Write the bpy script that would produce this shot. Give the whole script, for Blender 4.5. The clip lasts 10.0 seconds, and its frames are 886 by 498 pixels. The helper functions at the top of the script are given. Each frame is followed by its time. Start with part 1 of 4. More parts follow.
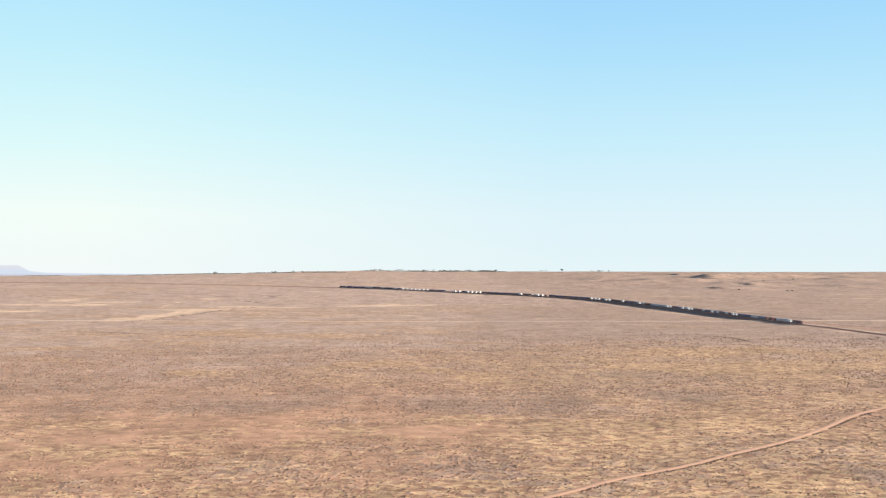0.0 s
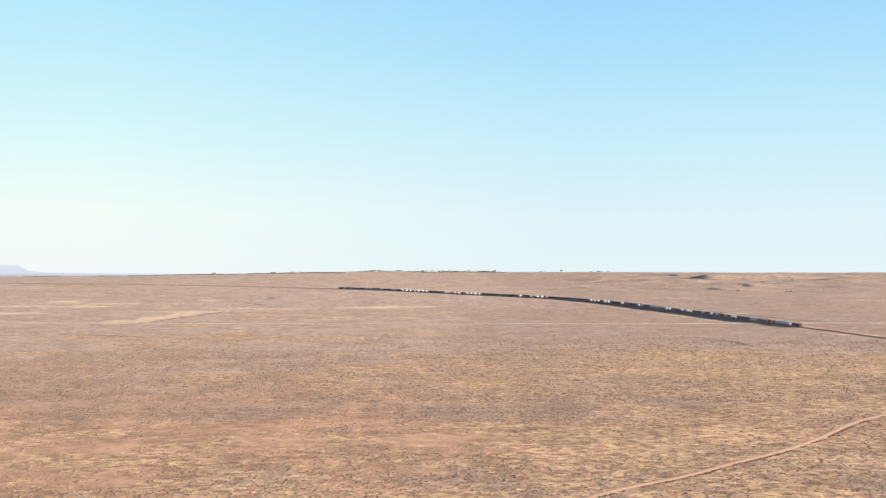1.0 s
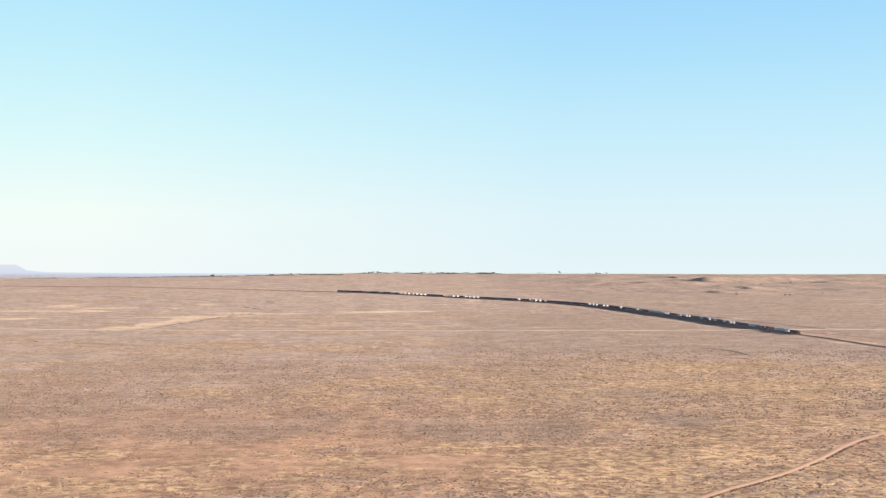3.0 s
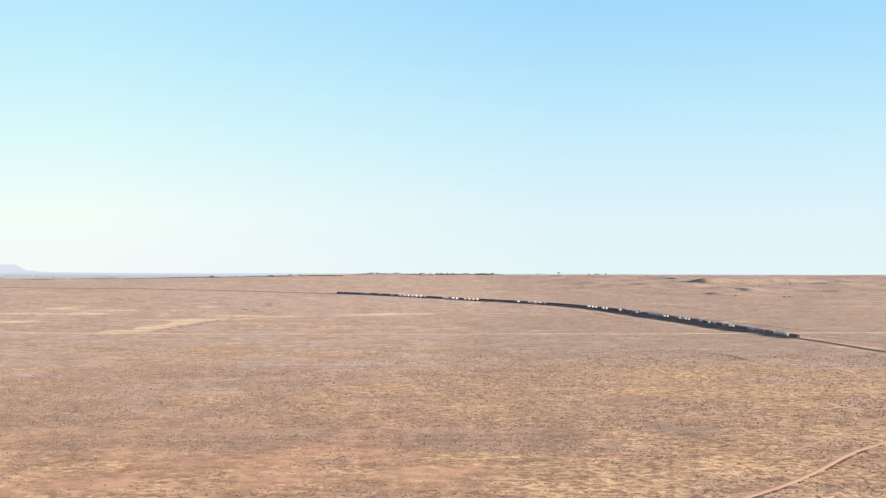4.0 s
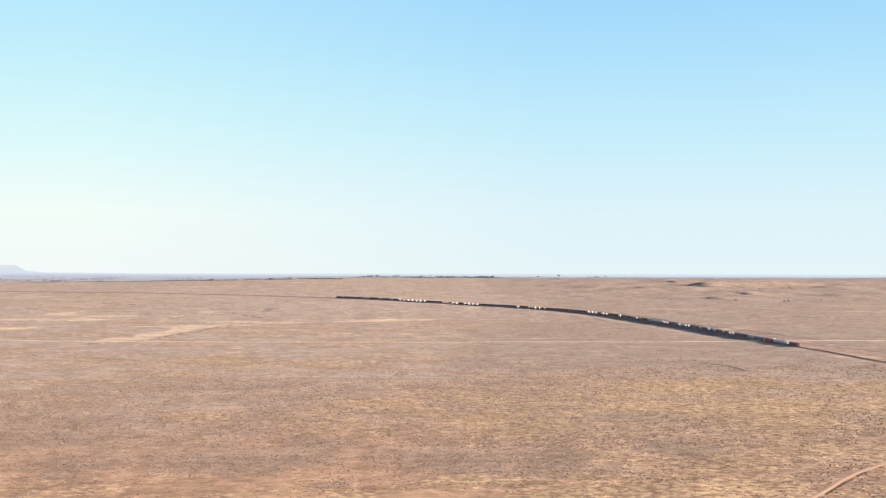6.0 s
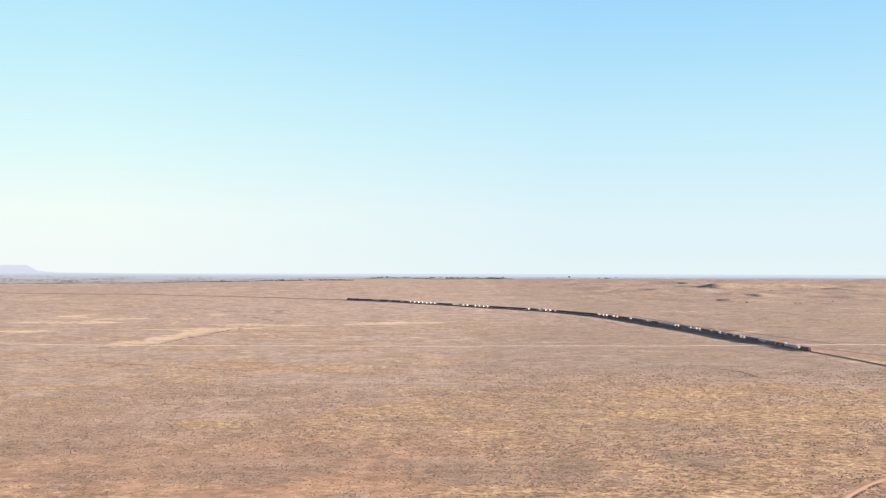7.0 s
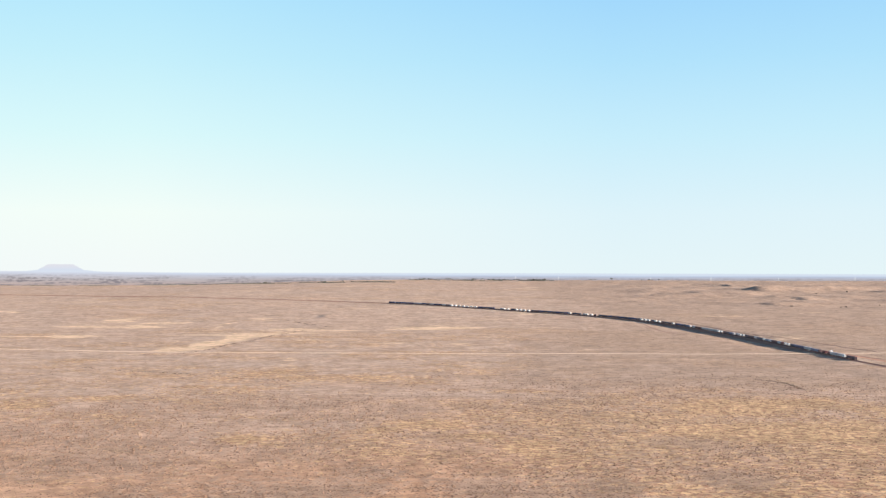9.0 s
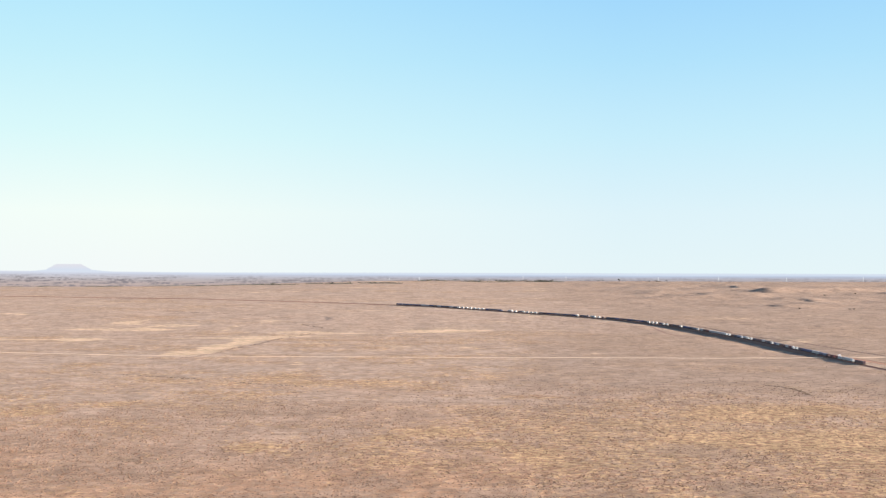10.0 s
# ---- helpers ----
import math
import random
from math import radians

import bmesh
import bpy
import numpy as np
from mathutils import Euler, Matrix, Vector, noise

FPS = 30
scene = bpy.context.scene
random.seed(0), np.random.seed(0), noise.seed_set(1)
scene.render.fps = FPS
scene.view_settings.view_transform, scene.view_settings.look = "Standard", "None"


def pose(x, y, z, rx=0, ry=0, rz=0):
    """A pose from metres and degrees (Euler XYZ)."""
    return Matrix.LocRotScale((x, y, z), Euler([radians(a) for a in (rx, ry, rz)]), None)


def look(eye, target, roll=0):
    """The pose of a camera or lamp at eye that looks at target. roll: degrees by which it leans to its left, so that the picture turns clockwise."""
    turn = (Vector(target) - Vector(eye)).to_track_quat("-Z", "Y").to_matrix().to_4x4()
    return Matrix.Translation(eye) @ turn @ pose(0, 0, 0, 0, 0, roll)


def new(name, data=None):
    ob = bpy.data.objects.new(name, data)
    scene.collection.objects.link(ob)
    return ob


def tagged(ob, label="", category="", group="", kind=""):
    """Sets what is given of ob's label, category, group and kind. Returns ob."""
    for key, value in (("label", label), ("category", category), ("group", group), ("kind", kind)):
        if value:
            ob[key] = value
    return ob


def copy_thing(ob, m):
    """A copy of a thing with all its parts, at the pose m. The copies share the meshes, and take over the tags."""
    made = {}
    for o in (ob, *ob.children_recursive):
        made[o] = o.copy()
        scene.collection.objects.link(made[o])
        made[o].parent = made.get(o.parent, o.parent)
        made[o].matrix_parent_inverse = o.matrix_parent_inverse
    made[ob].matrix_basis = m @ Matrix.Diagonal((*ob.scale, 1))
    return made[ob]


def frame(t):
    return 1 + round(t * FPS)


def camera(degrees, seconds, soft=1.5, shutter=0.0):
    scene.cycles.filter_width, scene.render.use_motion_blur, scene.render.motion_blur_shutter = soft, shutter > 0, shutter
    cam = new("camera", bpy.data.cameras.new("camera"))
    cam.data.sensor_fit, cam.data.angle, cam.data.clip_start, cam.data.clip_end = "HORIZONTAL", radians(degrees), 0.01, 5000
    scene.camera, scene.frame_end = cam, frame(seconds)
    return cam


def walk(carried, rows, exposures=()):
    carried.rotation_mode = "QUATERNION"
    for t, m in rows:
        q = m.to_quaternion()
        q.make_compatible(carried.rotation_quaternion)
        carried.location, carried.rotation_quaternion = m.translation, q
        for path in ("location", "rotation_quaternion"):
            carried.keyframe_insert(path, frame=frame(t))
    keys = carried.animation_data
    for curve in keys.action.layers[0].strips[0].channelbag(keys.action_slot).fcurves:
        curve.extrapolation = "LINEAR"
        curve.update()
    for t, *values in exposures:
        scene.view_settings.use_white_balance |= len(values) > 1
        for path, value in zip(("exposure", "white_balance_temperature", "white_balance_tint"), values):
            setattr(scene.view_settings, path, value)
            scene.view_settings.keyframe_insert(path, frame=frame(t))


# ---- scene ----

# ---------------------------------------------------------------- camera
# A drone with a long lens, 60 m over the plain, climbs straight up to 104 m and pans left near the end.
cam = camera(41.0, 10.0, soft=1.3)


def view(height, turn, tilt):
    return pose(0, 0, height, 90 + tilt, 0, turn) @ pose(0, 0, 0, 0, 0, 0.12)


walk(cam, [
    (0.0, view(60.0, 0.000, 0.957)),
    (0.5, view(61.4, -0.012, 0.955)),
    (1.0, view(63.2, -0.040, 0.946)),
    (1.5, view(65.2, -0.060, 0.940)),
    (2.0, view(67.2, -0.080, 0.936)),
    (2.5, view(69.3, -0.095, 0.931)),
    (4.0, view(75.9, -0.141, 0.916)),
    (4.5, view(78.0, -0.147, 0.921)),
    (5.0, view(80.2, -0.150, 0.931)),
    (5.5, view(82.4, -0.153, 0.937)),
    (6.2, view(85.7, -0.140, 0.940)),
    (6.6, view(87.5, -0.020, 0.941)),
    (7.0, view(89.4, 0.351, 0.941)),
    (7.5, view(91.8, 1.123, 0.932)),
    (8.0, view(94.2, 1.663, 0.922)),
    (8.5, view(96.7, 2.030, 0.910)),
    (9.0, view(99.1, 2.367, 0.899)),
    (9.5, view(101.5, 2.640, 0.890)),
    (10.0, view(104.0, 2.722, 0.888)),
])

# ---------------------------------------------------------------- sky, far distance and sun
SUN_TURN = 106.0      # degrees clockwise from the camera's first heading
SUN_HEIGHT = 13.0
scene.view_settings.exposure = 1.75
LOW_SKY = 0.297


def sky_world():
    w = bpy.data.worlds.new("sky")
    scene.world = w
    w.use_nodes = True
    nt = w.node_tree
    nt.nodes.clear()
    N, L = nt.nodes.new, nt.links.new
    out = N("ShaderNodeOutputWorld")
    sky = N("ShaderNodeTexSky")
    sky.sky_type = "NISHITA"
    sky.sun_disc = False
    sky.sun_elevation = radians(SUN_HEIGHT)
    sky.sun_rotation = radians(SUN_TURN)
    sky.altitude = 150
    sky.air_density = 1.0
    sky.dust_density = 0.2
    sky.ozone_density = 2.0
    air = N("ShaderNodeBackground")
    air.inputs["Strength"].default_value = 0.05
    tint = N("ShaderNodeMix")
    tint.data_type, tint.blend_type = "RGBA", "MULTIPLY"
    tint.inputs[0].default_value = 1.0
    tint.inputs[7].default_value = (0.97, 1.05, 1.12, 1)
    L(sky.outputs[0], tint.inputs[6])
    L(tint.outputs[2], air.inputs["Color"])

    # the plain beyond the crest, too far to shift, and the table mountain on it
    def m(op, a, b=None, clamp=False):
        n = N("ShaderNodeMath")
        n.operation = op
        n.use_clamp = clamp
        for k, v in enumerate((a, b)):
            if v is None:
                continue
            if isinstance(v, (int, float)):
                n.inputs[k].default_value = v
            else:
                L(v, n.inputs[k])
        return n.outputs[0]

    def remap(v, a, b, c, d, smooth=False):
        n = N("ShaderNodeMapRange")
        n.interpolation_type = "SMOOTHSTEP" if smooth else "LINEAR"
        L(v, n.inputs[0])
        for k, q in enumerate((a, b, c, d)):
            n.inputs[1 + k].default_value = q
        return n.outputs[0]

    tc = N("ShaderNodeTexCoord")
    sp = N("ShaderNodeSeparateXYZ")
    L(tc.outputs["Generated"], sp.inputs[0])
    flat = m("SQRT", m("ADD", m("MULTIPLY", sp.outputs[0], sp.outputs[0]), m("MULTIPLY", sp.outputs[1], sp.outputs[1])))
    rise = m("DIVIDE", sp.outputs[2], flat)
    side = m("DIVIDE", sp.outputs[0], m("MAXIMUM", sp.outputs[1], 0.05))
    ns = N("ShaderNodeTexNoise")
    ns.inputs["Scale"].default_value = 60
    ns.inputs["Detail"].default_value = 3
    mp = N("ShaderNodeMapping")
    mp.inputs["Scale"].default_value = (1, 1, 26)
    L(tc.outputs["Generated"], mp.inputs[0])
    L(mp.outputs[0], ns.inputs["Vector"])
    # how high the far plain reaches: a little higher in the west
    brink = N("ShaderNodeValToRGB")
    el = brink.color_ramp.elements
    for k, (p, v) in enumerate(((0.0, 1.0), (1.0, 0.49), (0.13, 0.86), (0.26, 0.64), (0.50, 0.50), (0.76, 0.44), (0.94, 0.52))):
        q = el[k] if k < 2 else el.new(p)
        q.position, q.color = p, (v, v, v, 1)
    L(remap(side, -0.43, 0.33, 0, 1), brink.inputs[0])
    edge = remap(brink.outputs[0], 0.0, 1.0, -0.0080, -0.0033)
    # depth below that edge: painted haze, blue at the brink, down to scrub-dotted flats
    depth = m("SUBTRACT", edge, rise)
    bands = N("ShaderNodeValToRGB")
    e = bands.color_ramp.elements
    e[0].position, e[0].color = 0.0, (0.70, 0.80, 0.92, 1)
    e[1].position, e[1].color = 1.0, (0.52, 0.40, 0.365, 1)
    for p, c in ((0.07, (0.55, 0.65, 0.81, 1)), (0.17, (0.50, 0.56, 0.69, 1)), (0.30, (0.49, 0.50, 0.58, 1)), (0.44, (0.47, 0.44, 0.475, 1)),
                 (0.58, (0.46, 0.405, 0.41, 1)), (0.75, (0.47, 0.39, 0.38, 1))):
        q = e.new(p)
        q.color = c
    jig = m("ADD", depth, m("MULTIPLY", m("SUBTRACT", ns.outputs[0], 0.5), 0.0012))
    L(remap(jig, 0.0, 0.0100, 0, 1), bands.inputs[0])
    # pale lilac haze painted over the bands, stronger towards the west
    lilac_haze = N("ShaderNodeMix")
    lilac_haze.data_type = "RGBA"
    L(m("MULTIPLY", remap(side, 0.00, -0.36, 0.0, 0.60), remap(depth, 0.0, 0.0085, 1.0, 0.22)), lilac_haze.inputs[0])
    L(bands.outputs[0], lilac_haze.inputs[6])
    lilac_haze.inputs[7].default_value = (0.76, 0.755, 0.82, 1)

    # broken lines of scrub on it
    def dots(scale, flat_scale, lo, hi):
        n = N("ShaderNodeTexNoise")
        n.inputs["Scale"].default_value = scale
        n.inputs["Detail"].default_value = 3
        mp = N("ShaderNodeMapping")
        mp.inputs["Scale"].default_value = (1, 1, flat_scale)
        L(tc.outputs["Generated"], mp.inputs[0])
        L(mp.outputs[0], n.inputs["Vector"])
        return remap(n.outputs[0], lo, hi, 0, 1)

    rows_of_scrub = m("MULTIPLY", dots(46, 18, 0.43, 0.56), dots(260, 2.2, 0.36, 0.58))
    woods = m("MULTIPLY", rows_of_scrub, remap(depth, 0.0014, 0.0062, 0.0, 0.95))
    dotted = N("ShaderNodeMix")
    dotted.data_type = "RGBA"
    L(woods, dotted.inputs[0])
    L(lilac_haze.outputs[2], dotted.inputs[6])
    dotted.inputs[7].default_value = (0.27, 0.245, 0.265, 1)
    # far white masts on the eastern flats: bearing, foot and top
    masts = None
    for b, lo, hi in ((-0.0930, -0.0108, -0.0090), (-0.0676, -0.0112, -0.0083), (-0.0082, -0.0112, -0.0092), (0.0200, -0.0100, -0.0068), (0.0560, -0.0098, -0.0072), (0.1330, -0.0112, -0.0078),
                      (0.1831, -0.0110, -0.0071), (0.2391, -0.0112, -0.0077), (0.3021, -0.0113, -0.0067)):
        one = m("MULTIPLY", m("LESS_THAN", m("ABSOLUTE", m("SUBTRACT", side, b)), 0.00030), m("MULTIPLY", m("GREATER_THAN", rise, lo), m("LESS_THAN", rise, hi)))
        masts = one if masts is None else m("MAXIMUM", masts, one)
    pale = N("ShaderNodeMix")
    pale.data_type = "RGBA"
    L(m("MULTIPLY", masts, 0.62), pale.inputs[0])
    L(dotted.outputs[2], pale.inputs[6])
    pale.inputs[7].default_value = (0.86, 0.88, 0.90, 1)
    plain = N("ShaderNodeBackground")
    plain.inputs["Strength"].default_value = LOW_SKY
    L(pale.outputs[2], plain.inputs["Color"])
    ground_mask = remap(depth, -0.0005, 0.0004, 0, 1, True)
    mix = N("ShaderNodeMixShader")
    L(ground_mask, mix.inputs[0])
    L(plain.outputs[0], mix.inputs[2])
    # table mountain: a flat cap with cliffs over long concave flanks
    off = m("ADD", side, 0.3690)
    away = m("ABSOLUTE", off)
    top = m("ADD", remap(away, 0.0108, 0.0196, 0.0024, -0.0019), remap(away, 0.0180, 0.0420, 0, -0.0024))
    top = m("ADD", top, m("MULTIPLY", m("SUBTRACT", dots(420, 1, 0.3, 0.7), 0.5), 0.0003))
    hill = N("ShaderNodeBackground")
    # its colours have the haze painted in, bluer towards the foot
    hazy_rock = N("ShaderNodeMix")
    hazy_rock.data_type = "RGBA"
    L(remap(rise, -0.0026, 0.0010, 0, 1), hazy_rock.inputs[0])
    hazy_rock.inputs[6].default_value = (0.665, 0.735, 0.86, 1)
    hazy_rock.inputs[7].default_value = (0.745, 0.75, 0.825, 1)
    L(hazy_rock.outputs[2], hill.inputs["Color"])
    hill.inputs["Strength"].default_value = LOW_SKY
    inside = m("MULTIPLY", remap(m("SUBTRACT", top, rise), 0.0, 0.0007, 0, 0.92), remap(depth, 0.0016, -0.0004, 0, 1))
    mix2 = N("ShaderNodeMixShader")
    L(m("MULTIPLY", inside, m("GREATER_THAN", sp.outputs[1], 0.1)), mix2.inputs[0])
    L(mix.outputs[0], mix2.inputs[1])
    # haze-bleached lower sky: pale at the horizon, paler to the west, blue higher up
    def gradient(stops):
        n = N("ShaderNodeValToRGB")
        el = n.color_ramp.elements
        for k, (p, c) in enumerate(stops):
            q = el[k] if k < 2 else el.new(p)
            q.position, q.color = p, (*c, 1)
        L(remap(rise, 0.0, 0.25, 0, 1), n.inputs[0])
        return n.outputs[0]

    east = gradient(((0.0, (0.785, 0.91, 0.94)), (1.0, (0.33, 0.655, 0.975)), (0.18, (0.735, 0.897, 0.957)), (0.44, (0.578, 0.85, 0.973)), (0.70, (0.44, 0.761, 0.975))))
    west = gradient(((0.0, (0.90, 0.955, 0.945)), (1.0, (0.42, 0.77, 0.98)), (0.18, (0.90, 0.99, 0.945)), (0.44, (0.70, 0.945, 0.965)), (0.70, (0.552, 0.863, 0.973))))
    both = N("ShaderNodeMix")
    both.data_type = "RGBA"
    L(remap(side, 0.10, -0.30, 0, 1), both.inputs[0])
    L(east, both.inputs[6])
    L(west, both.inputs[7])
    haze = N("ShaderNodeBackground")
    haze.inputs["Strength"].default_value = LOW_SKY
    L(both.outputs[2], haze.inputs["Color"])
    low = N("ShaderNodeMixShader")
    L(remap(rise, 0.50, 0.22, 0, 1, True), low.inputs[0])
    L(air.outputs[0], low.inputs[1])
    L(haze.outputs[0], low.inputs[2])
    L(low.outputs[0], mix.inputs[1])
    L(hill.outputs[0], mix2.inputs[2])
    L(mix2.outputs[0], out.inputs["Surface"])


sky_world()
sun = new("sun", bpy.data.lights.new("sun", "SUN"))
sun.data.energy = 5.0
sun.data.angle = radians(0.53)
sun.data.color = (1.0, 0.84, 0.69)
a, b = radians(SUN_TURN), radians(SUN_HEIGHT)
sun.matrix_world = look((0, 0, 300), (-math.sin(a) * math.cos(b) * 100, -math.cos(a) * math.cos(b) * 100, 300 - math.sin(b) * 100))


# ---------------------------------------------------------------- small tools
def part(name, bm, material, parent, label=""):
    me = bpy.data.meshes.new(name)
    bm.to_mesh(me)
    bm.free()
    me.materials.append(material)
    ob = new(name, me)
    ob.parent = parent
    if label:
        ob["label"] = label
    return ob


def box(bm, x0, x1, y0, y1, z0, z1):
    r = bmesh.ops.create_cube(bm, size=1.0)
    bmesh.ops.scale(bm, vec=(x1 - x0, y1 - y0, z1 - z0), verts=r["verts"])
    bmesh.ops.translate(bm, vec=((x0 + x1) / 2, (y0 + y1) / 2, (z0 + z1) / 2), verts=r["verts"])
    return r["verts"]


def rod(bm, p, q, r0, r1=None, seg=8):
    p, q = Vector(p), Vector(q)
    r = bmesh.ops.create_cone(bm, cap_ends=True, segments=seg, radius1=r0, radius2=r0 if r1 is None else r1, depth=(q - p).length)
    bmesh.ops.transform(bm, matrix=Matrix.Translation((p + q) / 2) @ (q - p).to_track_quat("Z", "Y").to_matrix().to_4x4(), verts=r["verts"])
    return r["verts"]


def sheet(name, verts, quads, material, smooth=True):
    """One mesh from arrays of vertices and quads (or triangles)."""
    me = bpy.data.meshes.new(name)
    n, k = quads.shape
    me.vertices.add(len(verts))
    me.vertices.foreach_set("co", np.asarray(verts, np.float32).ravel())
    me.loops.add(n * k)
    me.loops.foreach_set("vertex_index", quads.astype(np.int32).ravel())
    me.polygons.add(n)
    me.polygons.foreach_set("loop_start", np.arange(0, n * k, k, dtype=np.int32))
    me.polygons.foreach_set("loop_total", np.full(n, k, np.int32))
    me.polygons.foreach_set("use_smooth", np.full(n, smooth))
    me.update(calc_edges=True)
    me.materials.append(material)
    return new(name, me)


# smooth repeatable noise on numpy arrays
_tables = np.random.RandomState(7).rand(8, 256, 256)


def vnoise(x, y, size, table=0):
    """Value noise, 0 to 1, with features of the given size in metres."""
    x, y = np.asarray(x, float) / size + 37.2, np.asarray(y, float) / size + 11.7
    i, j = np.floor(x).astype(int), np.floor(y).astype(int)
    u, v = x - i, y - j
    u, v = u * u * (3 - 2 * u), v * v * (3 - 2 * v)
    t = _tables[table]
    i0, i1, j0, j1 = i & 255, (i + 1) & 255, j & 255, (j + 1) & 255
    return (t[i0, j0] * (1 - u) + t[i1, j0] * u) * (1 - v) + (t[i0, j1] * (1 - u) + t[i1, j1] * u) * v


def fnoise(x, y, size, table=0, octaves=4):
    total, amp, norm = 0, 1.0, 0
    for k in range(octaves):
        total = total + amp * vnoise(x, y, size / 2 ** k, (table + k) % 8)
        norm += amp
        amp *= 0.55
    return total / norm


def step(v, a, b):
    k = np.clip((v - a) / (b - a), 0, 1)
    return k * k * (3 - 2 * k)


# ---------------------------------------------------------------- lie of the land
# low scarps: place, height, half length, length of the back slope, way uphill in degrees from east
SCARPS = [(770, 3520, 15, 52, 420, 20), (640, 2775, 5, 40, 240, 24), (775, 3040, 5, 44, 260, 22), (752, 3850, 5, 70, 200, 8), (1100, 3440, 5, 60, 420, 12),
          (905, 3160, 4, 60, 200, 30), (560, 3330, 4, 70, 180, 10), (1250, 3000, 4, 80, 240, 20), (960, 3700, 5, 120, 300, 30), (430, 3150, 3, 70, 200, 40),
          (-325, 2245, 2.6, 34, 90, 14), (-300, 1985, 1.2, 40, 40, -14), (136, 343, 2.7, 22, 30, -14)]


def height(x, y):
    x, y = np.asarray(x, float), np.asarray(y, float)
    right = np.interp(y, (0, 1000, 1450, 1900, 2223, 2700, 3000, 3600, 4200, 4700, 5000, 5600), (0, 0, -2, -1, 5, 13, 19, 36, 45, 51, 38, 0))
    left = np.interp(y, (0, 1000, 1450, 1900, 2223, 2700, 3000, 3600, 4200, 4500, 5000, 5600), (0, 0, -2, -1, 5, 13, 19, 26, 32, 24, -4, -14))
    k = step(x / np.maximum(y, 1), -0.36, -0.07)
    z = left * (1 - k) + right * k
    far = step(y, 1100, 2600)
    z = z + (fnoise(x, y, 260, 1) - 0.5) * (1.2 + 5.0 * far)
    z = z + (vnoise(x, y, 34, 3) - 0.5) * 0.5
    hilly = step(y, 2500, 3000) * (1 - step(y, 4300, 4650)) * step(x, 50, 450)
    z = z + (fnoise(x, y, 115, 4) - 0.5) * 11.0 * hilly
    for cx, cy, h, half, back, way in SCARPS:
        c, q = math.cos(radians(way)), math.sin(radians(way))
        bend = 14 * h * (vnoise(x, y, 9 * h, 5) - 0.5) * 0.18
        u, v = (x - cx) * c + (y - cy) * q + bend, (y - cy) * c - (x - cx) * q
        z = z + h * step(u, -1.7 * h, 1.7 * h) * np.exp(-np.maximum(u, 0) / back) * np.exp(-(v / half) ** 2)
    return z


RAIL = [(405, -5200), (405, 400), (406, 1000), (402, 1100), (399, 1200), (390, 1340), (377, 1560), (362, 1740), (322, 1960), (254, 2160),
        (162, 2310), (58, 2455), (-57, 2590), (-180, 2712), (-305, 2820), (-462, 2905), (-690, 2985), (-1000, 3090), (-1320, 3195), (-2600, 3700), (-5200, 4700)]


def path(points, pace):
    """A smooth line through the points of a plan, sampled every pace metres."""
    p = np.array(points, float)
    p = np.vstack([2 * p[0] - p[1], p, 2 * p[-1] - p[-2]])
    out = []
    for k in range(1, len(p) - 2):
        a, b, c, d = p[k - 1:k + 3]
        n = max(2, int(np.linalg.norm(c - b) / 4))
        t = np.linspace(0, 1, n, endpoint=False)[:, None]
        out.append(0.5 * (2 * b + (c - a) * t + (2 * a - 5 * b + 4 * c - d) * t ** 2 + (3 * b - a - 3 * c + d) * t ** 3))
    q = np.vstack(out + [p[-2:-1]])
    s = np.concatenate([[0], np.cumsum(np.linalg.norm(np.diff(q, axis=0), axis=1))])
    e = np.arange(0, s[-1], pace)
    return np.stack([np.interp(e, s, q[:, 0]), np.interp(e, s, q[:, 1])], 1)


rail_line = path(RAIL, 4.0)
_rs = np.arange(len(rail_line)) * 4.0
_rz = height(rail_line[:, 0], rail_line[:, 1])
_kern = np.hanning(91)
_rz = np.convolve(np.pad(_rz, 45, mode="edge"), _kern / _kern.sum(), "valid") + 1.0      # formation level, eased
_bank = 0.55 + 0.45 * step(rail_line[:, 1], 1380, 1500) + 1.7 * step(rail_line[:, 1], 1430, 1520) * (1 - step(rail_line[:, 1], 2000, 2250))      # height of the bank: higher across a shallow swale


def near_rail(x, y):
    """Distance to the line and the level of the ground under its bank, for points of the plan."""
    x, y = np.asarray(x, float).ravel(), np.asarray(y, float).ravel()
    d, z = np.full(x.shape, 1e9), np.zeros(x.shape)
    for k in range(0, len(rail_line), 25):
        d = np.minimum(d, np.hypot(x - rail_line[k, 0], y - rail_line[k, 1]))
    close = np.where(d < 140)[0]
    cx, cy, cd, cz = x[close], y[close], np.full(len(close), 1e9), np.zeros(len(close))
    for k in range(0, len(rail_line), 3):
        q = np.hypot(cx - rail_line[k, 0], cy - rail_line[k, 1])
        m = q < cd
        cd[m], cz[m] = q[m], _rz[k] - _bank[k]
    d[close], z[close] = cd, cz
    return d, z


def ground_z(x, y):
    """Finished ground: the land, evened out beside the railway."""
    x, y = np.asarray(x, float), np.asarray(y, float)
    z = height(x, y)
    shape = z.shape
    d, level = near_rail(x, y)
    k = 1 - step(d, 10, 60)
    return (z.ravel() * (1 - k) + level * k).reshape(shape)


